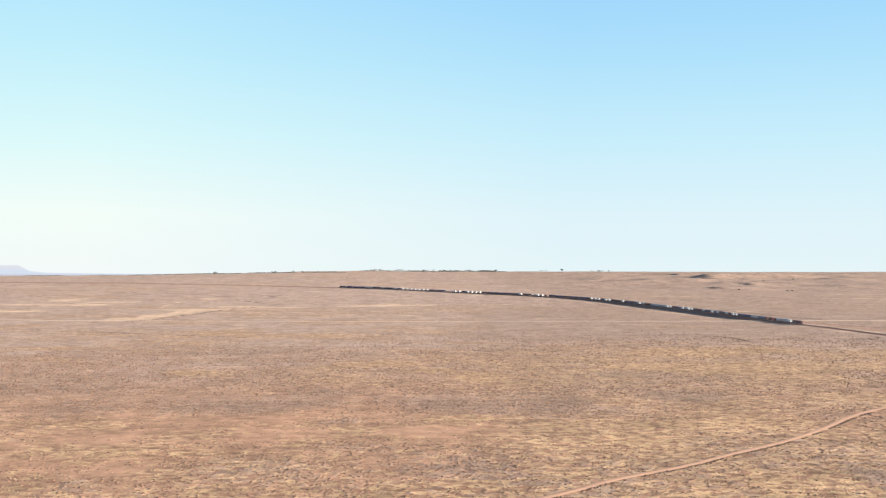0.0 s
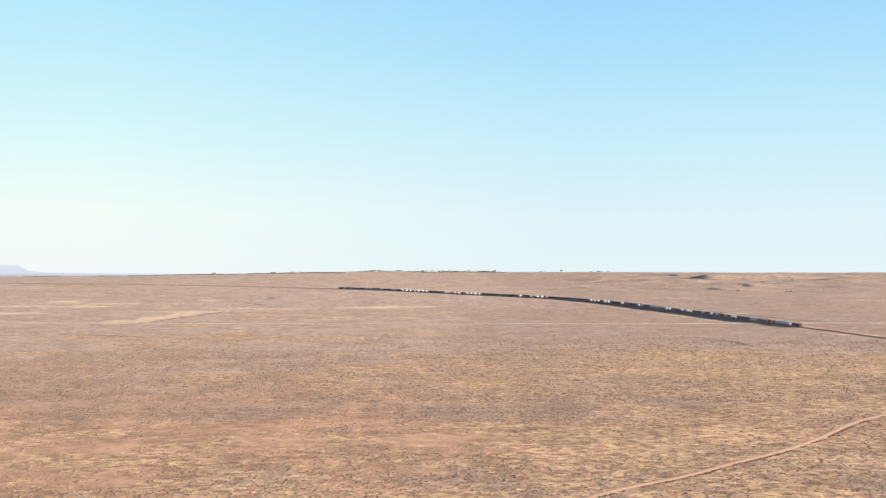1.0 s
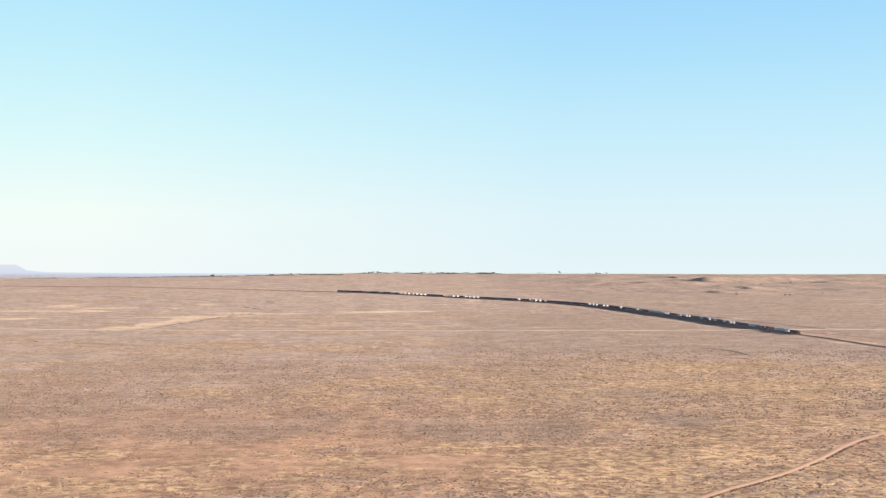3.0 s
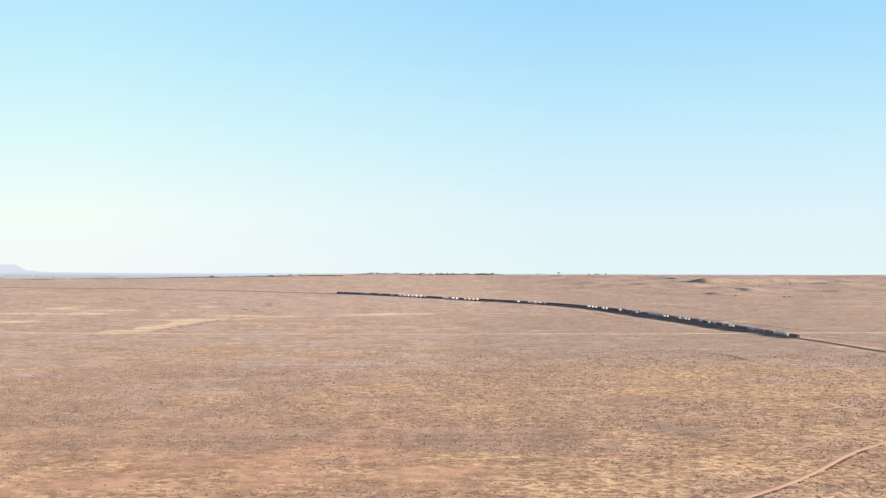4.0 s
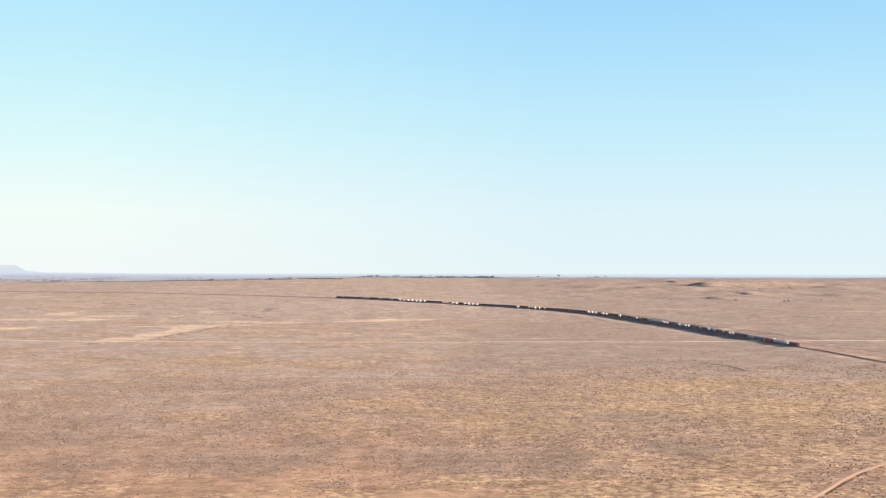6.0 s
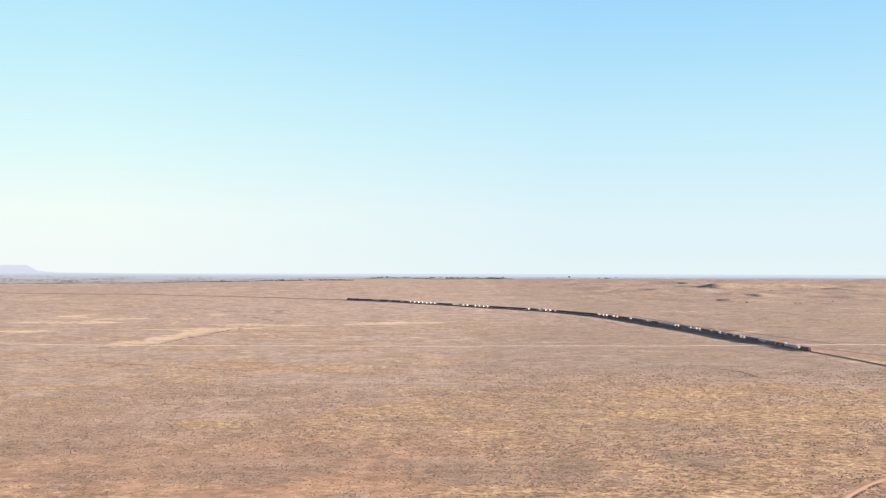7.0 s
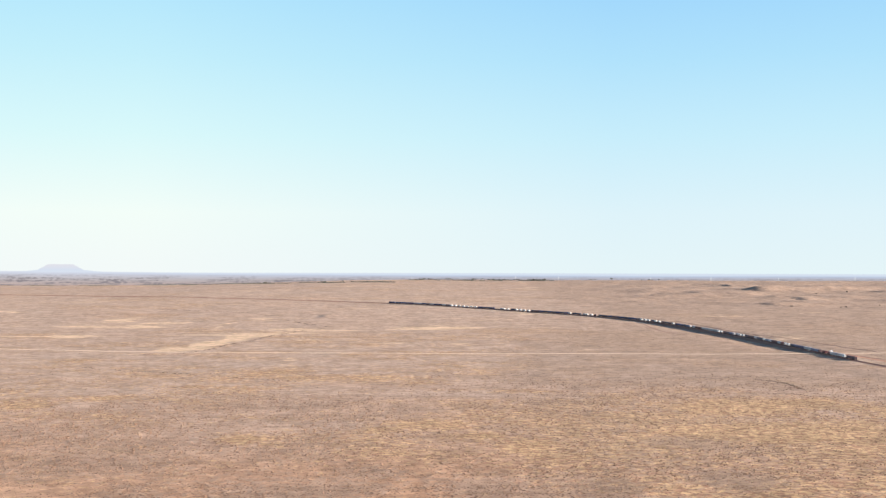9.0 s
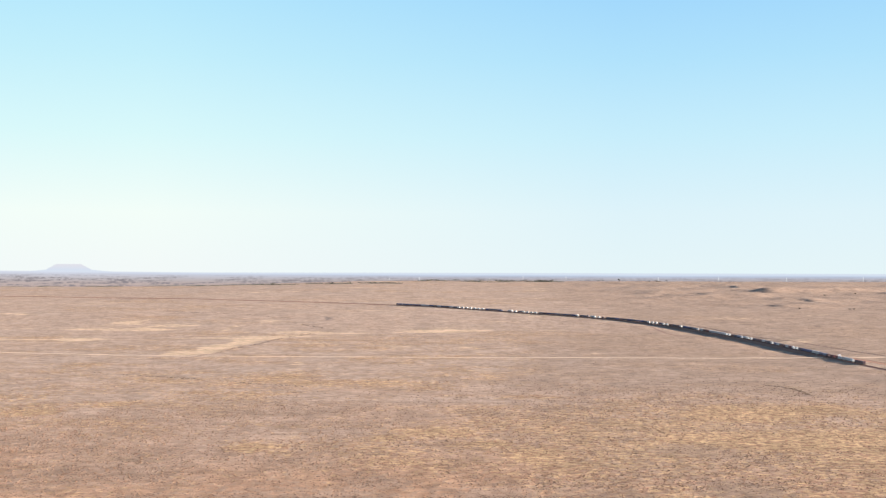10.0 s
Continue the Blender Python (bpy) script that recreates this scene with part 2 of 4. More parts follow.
# ---------------------------------------------------------------- materials
def material(name, color, rough=0.9, metal=0.0, vary=0.12, grain=4.0, bump=0.0, island=0.0, objects=0.0):
    """A node material: one base colour with grain at two sizes, wear, and optional differences between pieces."""
    mat = bpy.data.materials.new(name)
    mat.use_nodes = True
    nt = mat.node_tree
    N, L = nt.nodes.new, nt.links.new
    bsdf = nt.nodes["Principled BSDF"]
    bsdf.inputs["Roughness"].default_value = rough
    bsdf.inputs["Metallic"].default_value = metal
    tc = N("ShaderNodeTexCoord")
    fine, wide = N("ShaderNodeTexNoise"), N("ShaderNodeTexNoise")
    fine.inputs["Scale"].default_value, fine.inputs["Detail"].default_value = grain, 5
    wide.inputs["Scale"].default_value, wide.inputs["Detail"].default_value = grain * 0.13, 3
    L(tc.outputs["Object"], fine.inputs["Vector"])
    L(tc.outputs["Object"], wide.inputs["Vector"])
    add = N("ShaderNodeMath")
    L(fine.outputs[0], add.inputs[0])
    L(wide.outputs[0], add.inputs[1])
    total = add.outputs[0]
    if island or objects:
        src = N("ShaderNodeNewGeometry").outputs["Random Per Island"] if island else N("ShaderNodeObjectInfo").outputs["Random"]
        more = N("ShaderNodeMath")
        more.operation = "MULTIPLY_ADD"
        L(src, more.inputs[0])
        more.inputs[1].default_value = (island or objects) / max(vary, 0.01)
        L(total, more.inputs[2])
        total = more.outputs[0]
    rng = N("ShaderNodeMapRange")
    L(total, rng.inputs[0])
    top = 1.7 + (island or objects) / max(vary, 0.01)
    rng.inputs[1].default_value, rng.inputs[2].default_value = 0.3, top
    spread = vary + (island or objects)
    rng.inputs[3].default_value, rng.inputs[4].default_value = 1 - spread, 1 + spread
    mul = N("ShaderNodeVectorMath")
    mul.operation = "SCALE"
    mul.inputs[0].default_value = color
    L(rng.outputs[0], mul.inputs["Scale"])
    L(mul.outputs[0], bsdf.inputs["Base Color"])
    if bump:
        bp = N("ShaderNodeBump")
        bp.inputs["Strength"].default_value = bump
        bp.inputs["Distance"].default_value = 0.05
        L(fine.outputs[0], bp.inputs["Height"])
        L(bp.outputs[0], bsdf.inputs["Normal"])
    return mat


def land_material():
    """Red desert soil with straw-coloured grass, low grey scrub and bare clay, mixed by the cover of the land."""
    mat = bpy.data.materials.new("desert_land")
    mat.use_nodes = True
    nt = mat.node_tree
    N, L = nt.nodes.new, nt.links.new
    bsdf = nt.nodes["Principled BSDF"]
    bsdf.inputs["Roughness"].default_value = 0.95
    bsdf.inputs["Specular IOR Level"].default_value = 0.1
    tc = N("ShaderNodeTexCoord")

    def nz(scale, detail=3, dist=0.0, stretch=None):
        n = N("ShaderNodeTexNoise")
        n.inputs["Scale"].default_value, n.inputs["Detail"].default_value, n.inputs["Distortion"].default_value = scale, detail, dist
        if stretch:
            mp = N("ShaderNodeMapping")
            mp.inputs["Scale"].default_value = stretch
            L(tc.outputs["Object"], mp.inputs[0])
            L(mp.outputs[0], n.inputs["Vector"])
        else:
            L(tc.outputs["Object"], n.inputs["Vector"])
        return n.outputs[0]

    def rm(v, a, b, c=0.0, d=1.0):
        n = N("ShaderNodeMapRange")
        n.interpolation_type = "SMOOTHSTEP"
        L(v, n.inputs[0])
        for k, q in enumerate((a, b, c, d)):
            n.inputs[1 + k].default_value = q
        return n.outputs[0]

    def mth(op, a, b):
        n = N("ShaderNodeMath")
        n.operation = op
        for k, v in enumerate((a, b)):
            if isinstance(v, (int, float)):
                n.inputs[k].default_value = v
            else:
                L(v, n.inputs[k])
        return n.outputs[0]

    def mix(f, a, b):
        n = N("ShaderNodeMix")
        n.data_type = "RGBA"
        L(f, n.inputs[0])
        for k, v in ((6, a), (7, b)):
            if isinstance(v, tuple):
                n.inputs[k].default_value = (*v, 1)
            else:
                L(v, n.inputs[k])
        return n.outputs[2]

    def cover_of(name):
        n = N("ShaderNodeAttribute")
        n.attribute_name = name
        return n.outputs["Fac"]

    grass, scrub, bare, hazed = cover_of("grass"), cover_of("scrub"), cover_of("bare"), cover_of("hazed")
    soil = mix(rm(nz(0.02, 4), 0.35, 0.65), SOIL_A, SOIL_B)
    soil = mix(rm(nz(0.35, 3), 0.35, 0.7), soil, SOIL_C)
    # farther soil is paler and greyer, with distance haze painted into its base colour
    soil = mix(mth("MULTIPLY", hazed, 0.85), soil, mix(rm(nz(0.15, 4), 0.3, 0.7), HAZED_SOIL_A, HAZED_SOIL_B))
    # each cover comes in clumps of a metre or two
    g = rm(mth("ADD", grass, mth("MULTIPLY", mth("SUBTRACT", nz(0.20, 6, 0.6), 0.5), 2.6)), 0.28, 0.66)
    s = rm(mth("ADD", scrub, mth("MULTIPLY", mth("SUBTRACT", nz(0.22, 5, 0.4), 0.5), 2.3)), 0.42, 0.90)
    c = mix(mth("MULTIPLY", g, 0.92), soil, mix(rm(nz(0.9, 2), 0.3, 0.7), STRAW_A, STRAW_B))
    # litter, dead stalks and bare red earth between the tussocks
    gap = rm(mth("SUBTRACT", 1.0, nz(0.24, 6, 0.5)), 0.44, 0.57)
    c = mix(mth("MULTIPLY", gap, rm(grass, 0.0, 0.6, 0.20, 0.92)), c, mix(rm(nz(0.25, 2), 0.4, 0.6), LITTER, LITTER_B))
    c = mix(mth("MULTIPLY", s, 0.75), c, mix(rm(nz(0.7, 2), 0.3, 0.7), SCRUB_A, SCRUB_B))
    c = mix(rm(mth("ADD", bare, mth("MULTIPLY", mth("SUBTRACT", nz(0.07, 5, 0.5), 0.5), 1.5)), 0.35, 0.95), c, mix(rm(nz(0.2, 4), 0.3, 0.7), BARE_A, BARE_B))
    # broad mottling of crust, gravel and thin growth
    tone = mth("ADD", mth("MULTIPLY", nz(0.11, 5, 0.3), 0.6), mth("MULTIPLY", nz(0.028, 5, 0.5), 0.4))
    tn = N("ShaderNodeVectorMath")
    tn.operation = "SCALE"
    L(c, tn.inputs[0])
    L(rm(tone, 0.32, 0.68, 0.67, 1.23), tn.inputs["Scale"])
    c = tn.outputs[0]
    L(c, bsdf.inputs["Base Color"])
    bp = N("ShaderNodeBump")
    bp.inputs["Strength"].default_value = 0.7
    bp.inputs["Distance"].default_value = 0.35
    L(mth("ADD", nz(1.1, 3), mth("MULTIPLY", s, 0.6)), bp.inputs["Height"])
    L(bp.outputs[0], bsdf.inputs["Normal"])
    return mat


SOIL_A, SOIL_B, SOIL_C = (0.470, 0.285, 0.182), (0.40, 0.237, 0.153), (0.50, 0.312, 0.202)
LITTER, LITTER_B = (0.25, 0.155, 0.105), (0.36, 0.200, 0.130)
STRAW_A, STRAW_B = (0.62, 0.430, 0.245), (0.54, 0.370, 0.212)
SCRUB_A, SCRUB_B = (0.315, 0.226, 0.172), (0.372, 0.272, 0.209)
BARE_A, BARE_B = (0.60, 0.430, 0.295), (0.66, 0.490, 0.345)
HAZED_SOIL_A, HAZED_SOIL_B = (0.458, 0.369, 0.311), (0.402, 0.321, 0.269)
LAND = land_material()
BALLAST = material("red_ballast", (0.21, 0.102, 0.079), 0.95, grain=3, vary=0.25, bump=0.6)
EARTH = material("red_earth_bank", (0.29, 0.148, 0.102), 0.95, grain=0.6, vary=0.25, bump=0.5)
STEEL = material("rusty_rail", (0.20, 0.085, 0.06), 0.8, 0.0, grain=6)
SLEEPER = material("concrete_sleeper", (0.36, 0.30, 0.26), 0.9, grain=5)
ROAD = material("red_dirt_track", (0.52, 0.305, 0.195), 0.95, grain=0.5, vary=0.14, bump=0.4)
PALE_ROAD = material("pale_gravel_track", (0.72, 0.55, 0.40), 0.95, grain=0.5, vary=0.14, bump=0.4)
RED_ROAD = material("red_graded_earth", (0.43, 0.20, 0.125), 0.95, grain=0.5, vary=0.16, bump=0.4)
DARK_TRACK = material("dark_worn_earth", (0.19, 0.105, 0.078), 0.95, grain=0.5, vary=0.2, bump=0.4)
FAINT_TRACK = material("reddish_wheel_track", (0.40, 0.245, 0.165), 0.95, grain=0.5, vary=0.2, bump=0.4)
OLD_TRACK = material("overgrown_track", (0.34, 0.235, 0.148), 0.95, grain=0.6, vary=0.2, bump=0.4)
BUSH = material("saltbush", (0.158, 0.094, 0.062), 0.95, grain=3, vary=0.2, island=0.35)
WASH = material("dark_wash_bush", (0.105, 0.073, 0.054), 0.95, grain=3, vary=0.2, island=0.3)
STRAW = material("dry_tussock", (0.305, 0.218, 0.135), 0.95, grain=3, vary=0.2, island=0.15)
LEAF = material("dull_green_leaves", (0.042, 0.045, 0.034), 0.8, grain=2, vary=0.3, island=0.4)
BARK = material("grey_bark", (0.22, 0.17, 0.13), 0.9, grain=4, vary=0.2)
DARK = material("black_running_gear", (0.035, 0.032, 0.03), 0.7, 0.2, grain=5, vary=0.2)
DECK = material("weathered_wagon_steel", (0.05, 0.043, 0.042), 0.75, 0.2, grain=3, vary=0.25, objects=0.2)
WHITE = material("white_paint", (0.40, 0.43, 0.465), 0.5, grain=2, vary=0.08)
PAINTS = {
    "w": WHITE,
    "s": material("silver_grey_paint", (0.34, 0.345, 0.39), 0.5, 0.1, grain=2, vary=0.1, objects=0.12),
    "n": material("navy_paint", (0.045, 0.055, 0.15), 0.5, grain=2, vary=0.12, objects=0.2),
    "k": material("dark_grey_paint", (0.075, 0.07, 0.105), 0.6, grain=2, vary=0.15, objects=0.2),
    "r": material("dark_red_paint", (0.12, 0.034, 0.040), 0.55, grain=2, vary=0.15, objects=0.2),
    "o": material("rust_brown_paint", (0.095, 0.055, 0.065), 0.6, grain=2, vary=0.18, objects=0.2),
    "t": material("teal_paint", (0.11, 0.125, 0.21), 0.5, grain=2, vary=0.12, objects=0.15),
    "b": material("mid_blue_paint", (0.06, 0.09, 0.17), 0.5, grain=2, vary=0.12, objects=0.15),
}
GLASS = material("dark_cab_glass", (0.02, 0.025, 0.03), 0.08, grain=2, vary=0.05)
YELLOW = material("yellow_nose_paint", (0.62, 0.40, 0.05), 0.45, grain=2, vary=0.08)


# ---------------------------------------------------------------- cover of the land
# patches: x, y, half-widths along x and y, strength
GRASS_NEAR = [(-133, 450, 16, 6, 0.6), (-125, 391, 21, 8, 0.6), (-76, 386, 15, 5, 0.55), (-98, 421, 9, 11, 0.55), (-103, 382, 9, 7, 0.5), (-113, 367, 5, 8, 0.5),
              (-83, 343, 6, 7, 0.5), (-61, 321, 7, 6, 0.4), (-36, 438, 11, 15, 0.6), (-49, 406, 6, 9, 0.6), (9, 475, 18, 13, 0.5), (3, 329, 16, 10, 0.5),
              (37, 354, 9, 14, 0.45), (-16, 322, 6, 12, 0.4), (-41, 324, 3, 10, 0.4)]
GRASS_MIDDLE = [(-30, 745, 37, 35, 0.6), (-71, 731, 22, 19, 0.5), (-140, 678, 24, 25, 0.5), (-6, 700, 23, 18, 0.5), (21, 650, 16, 39, 0.5), (101, 328, 15, 17, 0.6),
                (92, 348, 10, 11, 0.4), (140, 428, 6, 12, 0.5), (142, 398, 7, 7, 0.5), (86, 458, 34, 14, 0.4), (170, 859, 43, 57, 0.6), (208, 709, 60, 69, 0.6),
                (129, 738, 37, 37, 0.4), (73, 416, 19, 32, 0.3), (129, 499, 24, 69, 0.25)]
GRASS_FAR = [(-211, 968, 53, 17, 0.36), (-36, 964, 26, 15, 0.30), (30, 952, 43, 19, 0.33), (-294, 891, 27, 25, 0.30), (-334, 827, 21, 24, 0.30),
             (107, 806, 30, 42, 0.24), (237, 886, 50, 41, 0.24)]
BRUSH_NEAR = [(-191, 614, 27, 52, 0.35), (-161, 511, 30, 32, 0.6), (-98, 515, 40, 49, 0.6), (-104, 677, 20, 27, 0.4), (-155, 433, 6, 10, 0.5),
              (-41, 468, 9, 14, 0.7), (-57, 571, 19, 19, 0.5), (0, 528, 22, 51, 0.6), (43, 523, 25, 69, 0.35), (-31, 398, 16, 18, 0.4), (3, 357, 18, 17, 0.45),
              (-66, 361, 25, 30, 0.35), (-100, 332, 8, 15, 0.35)]
# the patch at x 126, y 340 paints a gully's shade along with its brush
BRUSH_EAST = [(111, 682, 26, 28, 0.35), (115, 553, 22, 42, 0.4), (73, 503, 10, 17, 0.4), (92, 413, 10, 12, 0.4), (100, 363, 6, 12, 0.5), (126, 340, 7, 36, 1.0),
              (83, 325, 7, 15, 0.45), (48, 320, 3, 10, 0.45), (26, 333, 8, 5, 0.4)]
BRUSH_FAR = [(-116, 855, 43, 87, 0.45), (-183, 822, 50, 87, 0.45), (-259, 818, 31, 50, 0.4), (-333, 1138, 20, 69, 0.4), (-170, 1155, 20, 64, 0.4),
             (31, 856, 60, 58, 0.4), (-81, 1003, 33, 29, 0.3), (18, 1191, 51, 56, 0.3), (-458, 1193, 24, 30, 0.4), (131, 906, 68, 54, 0.15),
             (-85, 1645, 62, 86, 0.3)]
CLEAR = [(-65, 436, 20, 17, 0.8), (-114, 420, 24, 24, 0.6), (2, 415, 9, 8, 0.5), (-1, 440, 26, 22, 0.6), (-70, 468, 16, 14, 0.6), (-52, 496, 9, 11, 0.5),
         (-128, 485, 7, 21, 0.4)]
PALE = [(-397, 1439, 25, 61, 1.0), (-374, 1507, 25, 97, 0.95), (-359, 1630, 29, 78, 0.9), (-335, 1774, 36, 84, 0.5), (21, 860, 9, 17, 0.45),
        (-95, 1921, 67, 78, 0.6), (-44, 1566, 20, 39, 0.7), (-221, 1287, 16, 31, 0.7), (-210, 1205, 12, 23, 0.6), (-672, 2139, 35, 98, 0.6),
        (-570, 2044, 46, 112, 0.6), (-454, 2016, 15, 108, 0.5), (-425, 2184, 30, 127, 0.6), (54, 2453, 110, 223, 0.4), (-673, 1846, 120, 447, 0.25)]
STRAW_PATCH = GRASS_NEAR + GRASS_MIDDLE + GRASS_FAR + [(384, 2300, 80, 100, 0.4), (-150, 1050, 120, 60, 0.15)]
SCRUB_PATCH = BRUSH_NEAR + BRUSH_EAST + BRUSH_FAR
# lines of bushes along washes and old banks
WASHES = [[(-400, 1352), (-376, 1362), (-358, 1381), (-353, 1418), (-347, 1447), (-341, 1531), (-329, 1601), (-320, 1720), (-300, 1880)], [(-404, 1158), (-342, 1119), (-291, 1094), (-229, 1055), (-169, 1028)],
          [(-717, 2506), (-582, 2402), (-502, 2355), (-416, 2262), (-363, 2300), (-308, 2270)], [(-370, 2124), (-327, 2046), (-275, 1956)], [(225, 1071), (242, 1057), (251, 1033), (254, 1010), (253, 984)]]


def blots(x, y, rows):
    v = np.zeros(np.shape(x)).ravel()
    fx, fy = np.ravel(x), np.ravel(y)
    for cx, cy, a, b, k in rows:
        i = np.where((np.abs(fx - cx) < 1.9 * a) & (np.abs(fy - cy) < 1.9 * b))[0]
        px, py = fx[i], fy[i]
        d = np.hypot((px - cx) / a, (py - cy) / b) + (fnoise(px, py, min(a, b) * 1.2, 2, 4) - 0.5) * 1.7
        v[i] += k * (1 - step(d, 0.35, 1.2))
    return v.reshape(np.shape(x))


def cover(x, y):
    """Share of straw grass, scrub and bare clay at points of the plan."""
    x, y = np.asarray(x, float), np.asarray(y, float)
    wide, mid = fnoise(x, y * 0.8, 170, 0), fnoise(x, y, 42, 4)
    pale, clear = blots(x, y, PALE), blots(x, y, CLEAR)
    grass = 0.10 + 0.40 * step(x, -40, 60) * (1 - step(y, 800, 980)) + 0.22 * (1 - step(y, 400, 470)) + 1.15 * (fnoise(x, y, 48, 6) - 0.44) + 0.5 * (wide - 0.5) + 1.1 * blots(x, y, STRAW_PATCH) - 0.7 * clear
    scrub = 0.20 + 0.16 * step(y, 440, 560) + 0.8 * (mid - 0.5) + 0.4 * (fnoise(x, y, 240, 2) - 0.5) + 0.75 * blots(x, y, SCRUB_PATCH) - 0.8 * pale - 0.9 * clear - 0.45 * blots(x, y, STRAW_PATCH)
    # thinner brush among the eastern grass, an even growth across the middle of the plain
    scrub = scrub + 0.20 * step(x, -40, 60) * (1 - step(y, 820, 980)) + 0.10 * step(-x, -40, 60) * step(y, 440, 560) * (1 - step(y, 850, 1050)) + 0.48 * step(x, -40, 140) * step(y, 900, 1040) * (1 - step(y, 1700, 2100))
    scrub = scrub - 0.30 * step(y, 800, 950) * (1 - step(y, 1600, 2000)) * step(-x, -60, 120) + 0.3 * step(-x, 170, 230) * step(y, 500, 560) * (1 - step(y, 680, 760))
    bare = 1.2 * (fnoise(x, y, 130, 5) - 0.62) + 1.3 * pale + 0.45 * step(fnoise(x * 0.4, y, 45, 2), 0.57, 0.72) * step(y, 820, 1050) * (1 - step(y, 1900, 2300))
    far = step(y, 1000, 2200)
    grass = grass + far * (0.75 * step(fnoise(x * 0.7, y, 150, 3), 0.50, 0.66) - 0.1)
    bare = bare + far * 0.6 * step(fnoise(x * 0.5, y, 120, 6), 0.56, 0.70)
    scrub = scrub + far * 0.9 * (fnoise(x * 0.5, y, 190, 1) - 0.5)
    hills = step(y, 2350, 3000) * step(x, 50, 450)
    scrub = scrub + (0.42 + 1.5 * (fnoise(x, y, 170, 7) - 0.34)) * hills
    bare, grass = bare * (1 - 0.8 * hills), grass * (1 - 0.7 * hills)
    beside = near_rail(x, y)[0].reshape(x.shape)
    bare = bare + 0.55 * (1 - step(beside, 8, 34)) * step(fnoise(x, y, 25, 3), 0.25, 0.6)
    scrub = scrub + far * (0.92 * step(x, 0, 450) - 0.50 * step(-x, 60, 450))
    scrub = scrub - 0.5 * (1 - step(beside, 6, 26)) - 0.12 * step(y, 700, 1200) * step(-x, 40, 300)
    return np.clip(grass * (1 - 0.68 * far), 0, 1), np.clip(scrub * (1 - 0.1 * far), 0, 1), np.clip(bare, 0, 1)


# ---------------------------------------------------------------- ground: one sheet to the horizon
def graded(lo, fine_lo, fine_hi, hi, pace, growth):
    out = list(np.arange(fine_lo, fine_hi + 0.1, pace))
    d = pace
    while out[-1] < hi:
        d = min(d * growth, 400)
        out.append(out[-1] + d)
    d = pace
    front = []
    v = fine_lo
    while v > lo:
        d = min(d * growth, 400)
        v -= d
        front.append(v)
    return np.array(front[::-1] + out)


gx = graded(-7000, -350, 1000, 7000, 6.0, 1.035)
gy = graded(-7000, 260, 1500, 5650, 6.0, 1.012)
GX, GY = np.meshgrid(gx, gy)
GZ = ground_z(GX, GY)
nx, ny = len(gx), len(gy)
idx = np.arange(nx * ny).reshape(ny, nx)
quads = np.stack([idx[:-1, :-1], idx[:-1, 1:], idx[1:, 1:], idx[1:, :-1]], -1).reshape(-1, 4)
ground = sheet("ground", np.stack([GX, GY, GZ], -1).reshape(-1, 3), quads, LAND)
for name, values in zip(("grass", "scrub", "bare"), cover(GX, GY)):
    at = ground.data.attributes.new(name, "FLOAT", "POINT")
    at.data.foreach_set("value", values.astype(np.float32).ravel())
# how far the painted haze greys the soil, rising with distance
at = ground.data.attributes.new("hazed", "FLOAT", "POINT")
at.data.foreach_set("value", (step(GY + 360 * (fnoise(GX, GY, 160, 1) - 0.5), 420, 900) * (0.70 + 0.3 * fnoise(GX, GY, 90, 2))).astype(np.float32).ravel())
tagged(ground, "red desert plain with straw grass and low grey scrub", "ground", kind="structure")


def land_at(x, y):
    """Level of the ground sheet's own faces."""
    i = np.clip(np.searchsorted(gx, x) - 1, 0, nx - 2)
    j = np.clip(np.searchsorted(gy, y) - 1, 0, ny - 2)
    u, v = (x - gx[i]) / (gx[i + 1] - gx[i]), (y - gy[j]) / (gy[j + 1] - gy[j])
    return (GZ[j, i] * (1 - u) + GZ[j, i + 1] * u) * (1 - v) + (GZ[j + 1, i] * (1 - u) + GZ[j + 1, i + 1] * u) * v


def ribbon(name, line, offsets, lifts, mat, follow=True, levels=None):
    """A strip along a line of the plan with a cross-section of (offset, lift) points."""
    t = np.gradient(line, axis=0)
    t /= np.linalg.norm(t, axis=1)[:, None]
    side = np.stack([t[:, 1], -t[:, 0]], 1)
    rows = []
    for o, h in zip(offsets, lifts):
        p = line + side * (o if np.ndim(o) == 0 else o[:, None])
        z = (land_at(p[:, 0], p[:, 1]) if follow else levels) + h
        rows.append(np.column_stack([p, z]))
    v = np.stack(rows, 1)
    n, k = v.shape[:2]
    ii = np.arange(n * k).reshape(n, k)
    q = np.stack([ii[:-1, :-1], ii[:-1, 1:], ii[1:, 1:], ii[1:, :-1]], -1).reshape(-1, 4)
    return sheet(name, v.reshape(-1, 3), q[:, ::-1], mat)


# dirt tracks
TRACKS = []


def dirt_track(points, width, mat, label, pace=5.0, rough=0.5, crown=0.17):
    line = path(points, pace)
    TRACKS.append(line[(line[:, 1] < 1900) & (np.abs(line[:, 0]) < 1000)])
    n = len(line)
    wob = (fnoise(np.arange(n) * pace, np.zeros(n), 30, 2) - 0.5) * rough * width
    h = width / 2
    ob = ribbon("road", line, (-h + wob * 0.6, -h * 0.5 + wob * 0.3, 0 * wob, h * 0.5 + wob * 0.3, h + wob * 0.6), (0.05, 0.7 * crown, crown, 0.7 * crown, 0.05), mat)
    return tagged(ob, label, "dirt road", kind="structure")


